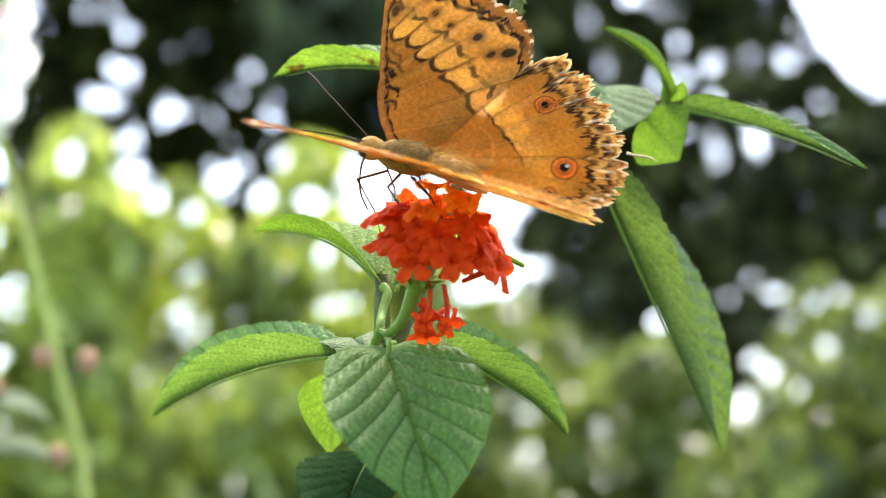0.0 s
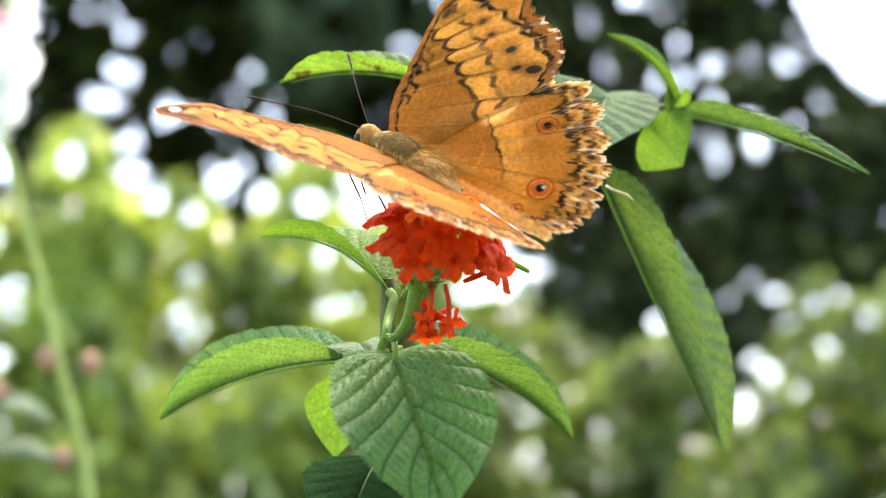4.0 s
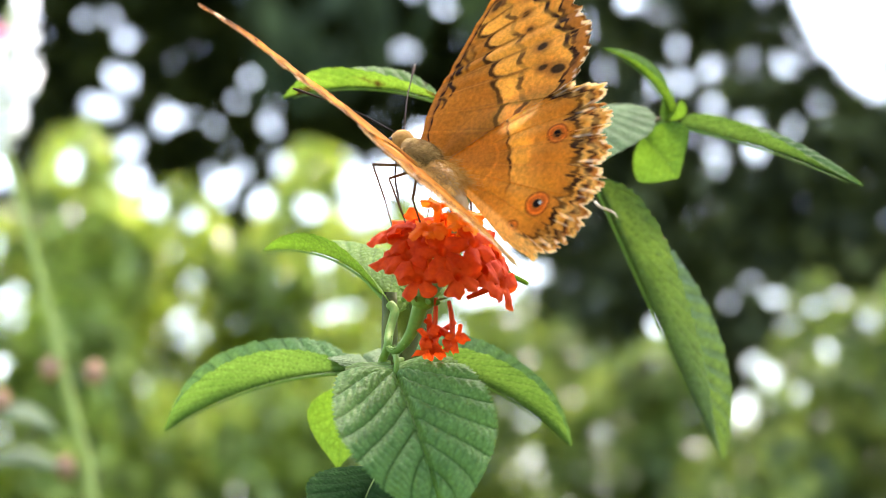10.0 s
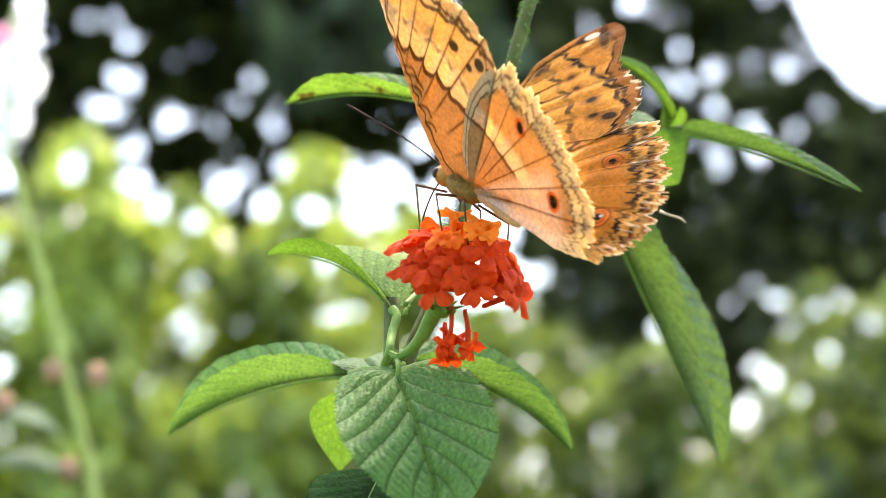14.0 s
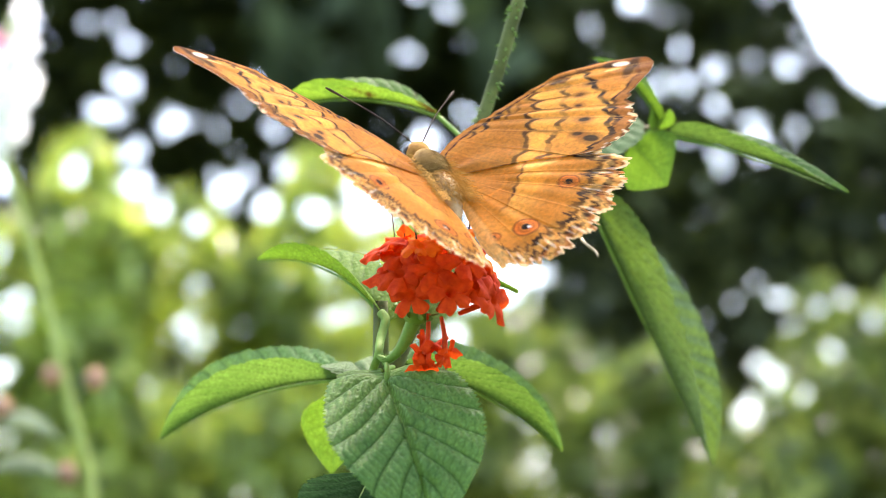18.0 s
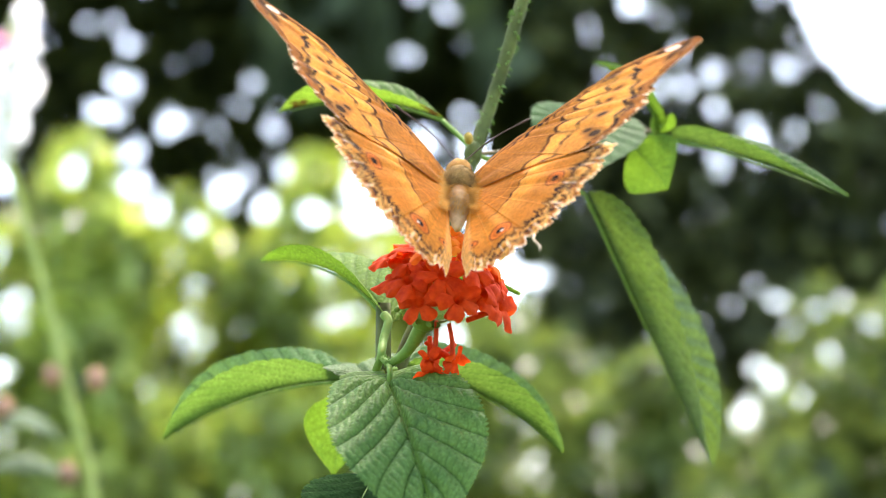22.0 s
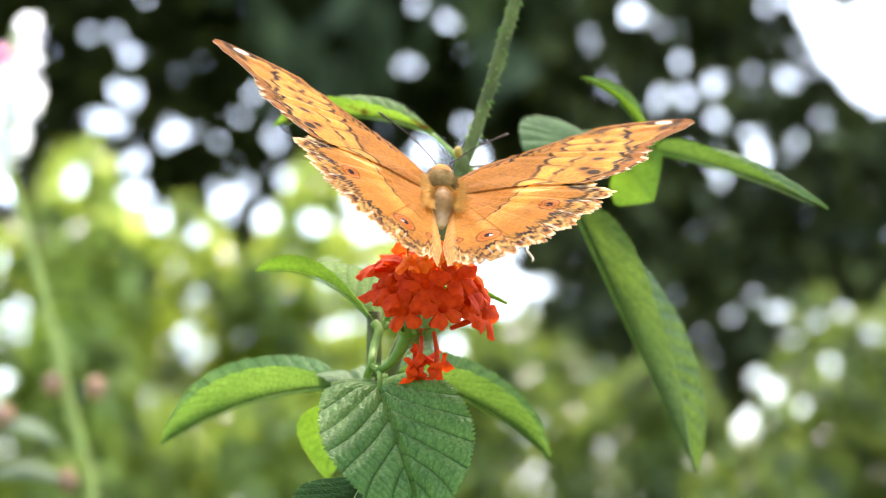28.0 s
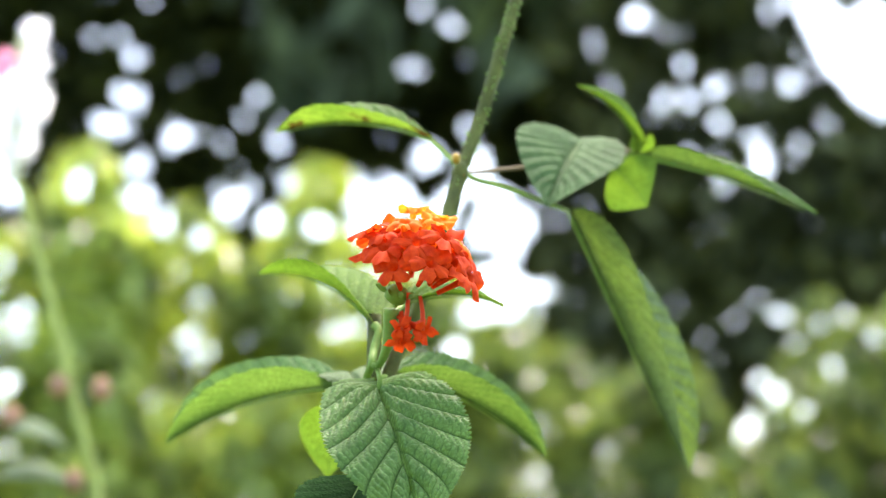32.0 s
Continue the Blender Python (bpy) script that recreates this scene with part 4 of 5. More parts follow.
def hind_zones(phi, r, edge):
    u, v = r * np.cos(phi), r * np.sin(phi)
    c, i = cells(phi, HW_VEINS)
    wob = 0.35 * np.sin(u * 1.5 - v * 2.1) + 0.3 * np.sin(u * 2.9 + v * 3.7)
    inner = np.interp(phi, np.radians([-107, -90, -74, -57, -41, -24, 0]), [17, 15.6, 14.2, 12.6, 12.0, 12.2, 13.5]) + 0.35 * c * c - 0.3 + 0.25 * wob
    return u, v, c, i, wob, inner, edge - r


def hindwing_colour(phi, r, edge):
    u, v, c, i, wob, inner, inset = hind_zones(phi, r, edge)
    k = c * c
    shift = np.sin(i * 2.1)
    col = np.broadcast_to(ORANGE, u.shape + (3,)).copy()
    outer_half = smooth01((phi + 1.45) / 0.35)
    col = paint(col, ORANGE * np.array((0.85, 0.78, 0.72)), (1 - smooth01((r - inner + 1) / 2)) * 0.55 * outer_half)
    col = paint(col, YELLOW, smooth01((r - inner) / 0.4) * (1 - smooth01((r - inner - 1.2) / 6.0)) * (0.2 + 0.6 * outer_half))
    col = paint(col, CREAM * 1.25, lens_spot(u, v, 13.3, -5.5, 2.5, 1.25, -8, 1.0) * 0.92)
    col = paint(col, DUSK * 2.0, stroke(r - inner, 0.26) * (0.4 + 0.5 * np.sin(phi * 9 + 1) ** 2) * outer_half)
    # a tawny field, a scalloped dark line, then a pale frayed border with a second dark line and a white fringe
    blotch = np.clip(0.5 + 0.5 * np.sin(phi * 31 + 2.2 * np.sin(r * 0.9)) + 0.5 * np.sin(phi * 73 + r * 2.1), 0, 1)
    crinkle = 0.5 * np.sin(phi * 64 + 1.3 * np.sin(r * 1.7)) + 0.3 * np.sin(phi * 151 + r * 2.3)
    zig = 3.7 + 1.2 * (1 - k) + 0.5 * shift + 0.35 * wob + 0.45 * crinkle
    col = paint(col, ORANGE * np.array((0.8, 0.72, 0.7)), (1 - smooth01((inset - zig - 0.2) / 1.6)) * 0.4)
    col = paint(col, CREAM * 0.95, (1 - smooth01((inset - zig + 0.5) / 0.6)) * (0.12 + 0.5 * blotch))
    col = paint(col, DUSK * 1.4, stroke(inset - zig, 0.55 + 0.35 * blotch) * (0.6 + 0.38 * np.sin(phi * 13 + 0.5) ** 2))
    line = 1.75 + 0.75 * (1 - k) + 0.35 * wob + 0.25 * crinkle
    col = paint(col, DUSK * 1.6, stroke(inset - line, 0.62) * np.clip(1.25 - 0.75 * blotch, 0, 0.95))
    col = paint(col, BROWN * 2.4, (1 - smooth01((inset - line + 0.3) / 0.4)) * 0.65 * (1 - blotch))
    fringe = smooth01((crinkle + 0.45 + 0.5 * np.sin(phi * 23)) / 0.5)
    col = paint(col, WHITE, (1 - smooth01((inset - 0.45 - 0.3 * crinkle) / 0.45)) * (0.04 + 0.56 * fringe))
    # white streaks: frayed scales and painted sparkle near the margin
    streak = np.sin(phi * 87 + 1.9) * np.sin(phi * 53)
    col = paint(col, WHITE * 1.15, smooth01((streak - 0.5) / 0.25) * stroke(inset - 2.3 - shift, 1.6) * 0.45)
    col = paint(col, DUSK * 2, stroke(inset - 0.95, 0.3) * 0.6 * (1 - fringe))
    for su, sv, sr, flat in ((14.6, -13.5, 0.95, 1.0), (4.9, -19.6, 1.15, 1.0), (-0.2, -18.9, 0.75, 1.3)):
        d = np.hypot(u - su, (v - sv) * flat)
        col = paint(col, RING * np.array((0.95, 1.15, 1.2)), 1 - smooth01((d - sr * 1.6) / 0.25))
        col = paint(col, BROWN * 0.9, stroke(d - sr * 1.65, 0.2) * 0.7)
        col = paint(col, RING * 0.6, stroke(d - sr * 1.0, 0.25) * 0.5)
        col = paint(col, BLACK, 1 - smooth01((d - sr * 0.52) / 0.2))
        col = paint(col, WHITE * (sr > 1), spot(u, v, su + 0.3 * sr, sv - 0.25 * sr, sr * 0.22, 0.1) * (sr > 1))
    for su, sv, ru, rv, turn in ((19.4, -8.2, 1.5, 1.0, -30), (18.6, -13.2, 1.5, 0.8, 20), (21.6, -10.9, 1.0, 0.6, 10), (16.3, -17.6, 1.2, 0.5, 35)):
        col = paint(col, BLACK, lens_spot(u, v, su, sv, ru * 0.7, rv * 0.7, turn, 0.7) * 0.6)
    col = paint(col, np.array((0.58, 0.42, 0.2)), (1 - smooth01((phi + 1.66) / 0.12)) * 0.65)
    gap = (1 - np.abs(c)) * r * 0.1
    col = paint(col, ORANGE * np.array((1.45, 1.35, 1.2)), np.exp(-(gap / 0.1) ** 2) * 0.55 * smooth01((r - 7) / 4) * (inset > 4))
    crossing = stroke(r - 9.6 - 0.6 * np.sin(phi * 5), 0.3) * (phi > -1.3) * (phi < -0.62)
    col = paint(col, ORANGE * np.array((1.45, 1.35, 1.2)), crossing * 0.5)
    return col


def forewing_below(phi, r, edge):
    u, v, psi, rho, c, i, rear, wob, first, second, third, inset, fourth = fore_zones(phi, r, edge)
    col = np.broadcast_to(np.array((0.4, 0.225, 0.09)), u.shape + (3,)).copy()
    beyond = smooth01((rho - first) / 0.4)
    col = paint(col, np.array((0.58, 0.47, 0.33)), beyond)
    col = paint(col, np.array((0.5, 0.33, 0.15)), smooth01((rho - second) / 1.5) * 0.8)
    col = paint(col, np.array((0.62, 0.5, 0.3)), smooth01((rho - third) / 0.6) * 0.8)
    col = paint(col, BROWN, stroke(rho - first + 0.3, 0.7) * 0.9)
    col = paint(col, BROWN * 1.2, stroke(rho - second, 0.6) * 0.5 * np.cos(c * 2 + i) ** 2)
    col = paint(col, BROWN, stroke(rho - third, 0.5) * 0.8)
    col = paint(col, BROWN * 0.8, stroke(inset - fourth, 0.6) * 0.85)
    for su, sv, sr in ((23.6, 0.1, 0.8), (22.1, -5.4, 0.9), (21.0, -2.9, 0.5), (29.9, 10.0, 0.6)):
        col = paint(col, BLACK * 1.5, spot(u, v, su, sv, sr) * 0.9)
    for cu, cv, ln in ((8.0, 8.3, 1.1), (10.6, 9.2, 1.5), (13.5, 10.6, 1.3), (15.3, 10.6, 1.9), (16.6, 11.1, 1.9)):
        along = (v - cv) * 0.88 + (u - cu) * 0.47
        across = (u - cu) * 0.88 - (v - cv) * 0.47 - 0.5 * np.cos(along * 1.5)
        col = paint(col, BROWN, stroke(across, 0.4) * (1 - smooth01((np.abs(along) - ln) / 0.3)) * 0.7)
    gap = (1 - np.abs(c)) * rho * 0.045
    col = paint(col, BROWN * 0.7, np.exp(-(gap / 0.14) ** 2) * 0.85 * smooth01((rho - 21) / 5))
    return col


def hindwing_below(phi, r, edge):
    u, v, c, i, wob, inner, inset = hind_zones(phi, r, edge)
    col = np.broadcast_to(np.array((0.43, 0.235, 0.1)), u.shape + (3,)).copy()
    col = paint(col, np.array((0.58, 0.47, 0.33)), smooth01((r - inner) / 0.4) * (1 - smooth01((r - inner - 2.4) / 2.0)) * smooth01((phi + 1.5) / 0.3))
    col = paint(col, np.array((0.48, 0.28, 0.12)), smooth01((r - inner - 3) / 3) * 0.8)
    pale = 4.2 + 0.8 * (1 - c * c) + 0.4 * wob
    col = paint(col, np.array((0.55, 0.47, 0.32)), (1 - smooth01((inset - pale) / 0.7)) * 0.85)
    col = paint(col, BROWN, stroke(inset - pale, 0.42) * 0.8)
    col = paint(col, BROWN, stroke(inset - pale * 0.5, 0.38) * 0.7)
    col = paint(col, BROWN, stroke(r - inner, 0.4) * 0.8 * smooth01((phi + 1.5) / 0.3))
    col = paint(col, np.array((0.62, 0.5, 0.44)), (1 - smooth01((phi + 1.2) / 0.2)) * 0.9 * (1 - smooth01((r - 20) / 3)))
    for su, sv, sr in ((14.6, -13.5, 1.0), (4.9, -19.6, 1.1)):
        d = np.hypot(u - su, (v - sv) * 1.25)
        col = paint(col, RING, 1 - smooth01((d - sr * 1.4) / 0.3))
        col = paint(col, BLACK, 1 - smooth01((d - sr * 0.85) / 0.3))
    gap = (1 - np.abs(c)) * r * 0.1
    col = paint(col, BROWN * 0.8, np.exp(-(gap / 0.13) ** 2) * 0.8 * smooth01((r - 3) / 3))
    return col


def wing(name, mirror, fore, label):
    rng = np.random.default_rng(4 + mirror)
    if fore:
        tab = np.array([(-23, 22.6), (-22, 24.7), (-19, 26.4), (-15, 28.2), (-9, 30.6), (-5, 31.3), (1, 32.1), (6, 33.5), (8, 35.4), (11, 39.1), (13, 41.1), (15, 42.3), (17, 42.5), (19, 41.5), (23, 38.6), (26, 35.9), (31, 32.0), (34, 27.0), (38, 21.9), (44, 16.9), (56, 12.0), (70, 7.8), (90, 5)])
        lo, hi, nphi, nr = -23, 90, 380, 200
        warp = np.linspace(0, 1, nphi) ** 1.7
    else:
        tab = np.array([(-106, 20.0), (-98, 26.0), (-93, 24.8), (-87, 27.0), (-80, 28.6), (-73, 28.7), (-66, 28.2), (-58, 28.2), (-50, 27.7), (-44, 27.6), (-35, 27.2), (-28, 26.2), (-24, 25.4), (-18, 22.4), (-10, 17.5), (0, 10), (12, 5)])
        lo, hi, nphi, nr = -106, 12, 330, 170
        warp = np.linspace(0, 1, nphi)
    phi = np.radians(lo + (hi - lo) * warp)
    edge = np.interp(np.degrees(phi), tab[:, 0], tab[:, 1])
    turn = np.arctan2(edge * np.sin(phi) - POLE[1], edge * np.cos(phi) - POLE[0]) if fore else phi
    c, i = cells(turn, FW_VEINS if fore else HW_VEINS)
    ph = rng.uniform(0, 6.28, 4)
    fray = np.sin(phi * 41 + ph[0]) * np.sin(phi * 27 + ph[1]) + 0.7 * np.sin(phi * 97 + ph[2]) + 0.5 * np.sin(phi * 173 + ph[3]) + 0.2 * rng.normal(size=nphi)
    if fore:
        edge = edge + (0.35 * fray - 0.35 * (1 - c * c) - 1.2 * smooth01((fray - 1.1) / 0.5)) * (phi < 0.12)
    else:
        edge = edge + (0.8 - 1.5 * c * c + 0.55 * fray - 1.9 * smooth01((fray - 0.9) / 0.4)) * (phi < -0.36)
        edge += 1.1 * np.exp(-((np.degrees(phi) + 84) / 4) ** 2) + 1.0 * np.exp(-((np.degrees(phi) + 29) / 3) ** 2)
    rad = np.linspace(0.02, 1, nr) ** 0.85
    R = rad[None, :] * edge[:, None]
    PH = np.repeat(phi[:, None], nr, 1)
    E = np.repeat(edge[:, None], nr, 1)
    col = (forewing_colour if fore else hindwing_colour)(PH, R, E)
    u, v = R * np.cos(PH), R * np.sin(PH)
    cc, ii = cells(np.arctan2(v - POLE[1], u - POLE[0]) if fore else PH, FW_VEINS if fore else HW_VEINS)
    z = 0.04 * np.abs(cc) ** 8 * smooth01((R - 5) / 6) + 0.12 * np.sin(R * 0.35 + PH * 6) + 0.13 * np.cos(np.pi * cc) * smooth01((R - 6) / 10) * (0.6 + 0.4 * np.sin(ii * 1.7 + 1)) - 0.00138 * R * R
    z = z + (0.12 if fore else -0.12)
    if not fore:
        past = np.clip(0.4 - u, 0, 20) * smooth01((-v - 2) / 4)
        u, z = u + 0.55 * past, z - 0.12 * past
    s = -1 if mirror else 1
    verts = np.stack([s * u * MM, v * MM, z * MM], -1).reshape(-1, 3)
    a = (np.arange(nphi - 1)[:, None] * nr + np.arange(nr - 1)[None, :]).ravel()
    faces = np.stack([a, a + nr, a + nr + 1, a + 1] if mirror else [a, a + 1, a + nr + 1, a + nr], 1)
    ob = mesh_ob(name, verts.tolist(), faces.tolist(), WING, butterfly, True, label)
    layer = ob.data.color_attributes.new("pattern", "FLOAT_COLOR", "POINT")
    rgba = np.concatenate([col.reshape(-1, 3), np.ones((nphi * nr, 1))], 1).astype(np.float32)
    layer.data.foreach_set("color", rgba.ravel())
    ob.location = (s * HINGE, 0, 1.0 * MM)
    # the brown underside
    low = mesh_ob("underside", (verts - np.array((0, 0, 0.1 * MM))).tolist(), [q[::-1] for q in faces.tolist()], WING_BELOW, ob, True, "duller brown underside")
    dull = (forewing_below if fore else hindwing_below)(PH, R, E)
    layer = low.data.color_attributes.new("pattern", "FLOAT_COLOR", "POINT")
    rgba[:, :3] = dull.reshape(-1, 3)
    layer.data.foreach_set("color", rgba.ravel())
    return ob


fore_r = wing("forewing", False, True, "orange forewing with black spots and a dark tip")
fore_l = wing("forewing", True, True, "orange forewing with black spots and a dark tip")
hind_r = wing("hindwing", False, False, "orange hindwing with two eyespots and a frayed edge")
hind_l = wing("hindwing", True, False, "orange hindwing with two eyespots and a frayed edge")
# a torn pale thread hangs from one hindwing
a = Vector((10.2, -27.4, -1.1)) * MM
v, f = tube_data(spline([a, a + Vector((-0.1, -1.5, 0.1)) * MM, a + Vector((0.5, -3.4, -0.5)) * MM, a + Vector((0.2, -4.6, -0.6)) * MM], 9), [0.26 * MM, 0.2 * MM, 0.2 * MM, 0.18 * MM, 0.2 * MM, 0.16 * MM, 0.14 * MM, 0.1 * MM, 0.04 * MM], 6)
mesh_ob("tail", v, f, TORN, hind_r, label="torn pale thread of wing")

br = random.Random(31)
v, f = blob_data((0, 2.6 * MM, 1.2 * MM), (2.6 * MM, 4.6 * MM, 2.4 * MM), 14, 18, 0.04, br)
thorax = mesh_ob("thorax", v, f, THORAX, butterfly, label="olive brown furry thorax")


def hair_data(count, at, radii, length, back):
    sets = []
    for _ in range(count):
        d = Vector((br.gauss(0, 1), br.gauss(0, 1), abs(br.gauss(0.2, 1)))).normalized()
        p = Vector(at) + Vector((d.x * radii[0], d.y * radii[1], d.z * radii[2]))
        w = (d + Vector((0, -back, 0))).normalized()
        ln = length * br.uniform(0.6, 1.2)
        sets.append(tube_data([p, p + w * ln * 0.6, p + w * ln - Vector((0, ln * 0.2, 0))], [0.035 * MM, 0.025 * MM, 0.006 * MM], 3))
    return join_data(*sets)


v, f = hair_data(1300, (0, 2.5 * MM, 1.2 * MM), (2.55 * MM, 4.6 * MM, 2.35 * MM), 0.8 * MM, 2.2)
tagged(mesh_ob("fur", v, f, TAN_FUR, thorax), kind="stuff")
ap = spline([Vector((0, -1, 1.2)) * MM, Vector((0, -4.5, 1.1)) * MM, Vector((0, -7.2, 0.2)) * MM, Vector((0, -10.4, -1.0)) * MM], 22)
v, f = tube_data(ap, [(1.75 * math.sin(math.pi * (0.22 + 0.74 * i / 21)) ** 0.7 * (1 + 0.06 * math.sin(i * 2.1))) * MM for i in range(22)], 14)
skirt = []
for _ in range(900):
    sx, y0 = br.choice((-1, 1)), br.uniform(-9.0, 5.0)
    p = Vector((sx * br.uniform(1.2, 2.1), y0, br.uniform(1.2, 2.2))) * MM
    w = Vector((sx * br.uniform(0.4, 1.0), -br.uniform(0.3, 1.1), br.uniform(-0.02, 0.3))).normalized() * br.uniform(1.6, 3.4) * MM
    skirt.append(tube_data([p, p + w * 0.6 + Vector((0, 0, 0.15 * MM)), p + w], [0.025 * MM, 0.018 * MM, 0.006 * MM], 3))
v2, f2 = join_data(*skirt)
tagged(mesh_ob("side_fur", v2, f2, FUR, thorax, label="golden fringe of long hair"), kind="stuff")
abdomen = mesh_ob("abdomen", v, f, ABDOMEN, butterfly, label="brown ringed abdomen")
v, f = hair_data(1500, (0, -3.0 * MM, 0.9 * MM), (1.9 * MM, 4.5 * MM, 1.7 * MM), 1.6 * MM, 2.0)
tagged(mesh_ob("fur", v, f, FUR, abdomen), kind="stuff")
v, f = blob_data((0, 7.9 * MM, 1.3 * MM), (1.95 * MM, 2.0 * MM, 1.7 * MM), 12, 16, 0.05, br)
head = mesh_ob("head", v, f, HEAD_FUR, butterfly, label="orange brown furry head")
for s in (-1, 1):
    v, f = blob_data((s * 1.55 * MM, 8.5 * MM, 1.2 * MM), (0.6 * MM, 0.8 * MM, 0.85 * MM), 10, 12)
    mesh_ob("eye", v, f, DARK, head, label="dark round compound eye")
    pts = spline([Vector((s * 0.6, 8.6, 2.4)) * MM, Vector((s * 5.0, 15.2, 4.2)) * MM, Vector((s * 11.0, 22.8, 5.4)) * MM], 22)
    v, f = tube_data(pts, [(0.105 if i < 17 else 0.105 + 0.035 * (i - 16)) * MM for i in range(21)] + [0.12 * MM], 7)
    mesh_ob("antenna", v, f, ANTENNA, head, label="thin brown clubbed antenna")
v, f = tube_data(spline([Vector((0, 8.4, 0.6)) * MM, Vector((0, 9.2, -2.0)) * MM, Vector((0, 9.0, -6.0)) * MM, Vector((0, 7.4, -9.0)) * MM], 16), [0.16 * MM] * 15 + [0.05 * MM], 6)
mesh_ob("proboscis", v, f, DARK, head)
for s in (-1, 1):
    for y0, ky, fy in ((4.6, 8.0, 5.0), (2.6, 3.2, -0.5), (0.8, -3.5, -6.5)):
        pts = [Vector((s * 1.6, y0, -0.8)) * MM, Vector((s * 5.0, ky, -1.6)) * MM, Vector((s * 4.2, fy, -6.5)) * MM, Vector((s * 3.0, fy - 1.2, -11.5)) * MM]
        v, f = join_data(*[tube_data([pts[k].lerp(pts[k + 1], q / 4) for q in range(5)], [r * MM] * 5, 6) for k, r in ((0, 0.22), (1, 0.15), (2, 0.09))])
        mesh_ob("leg", v, f, LEG, butterfly, label="thin jointed brown leg")


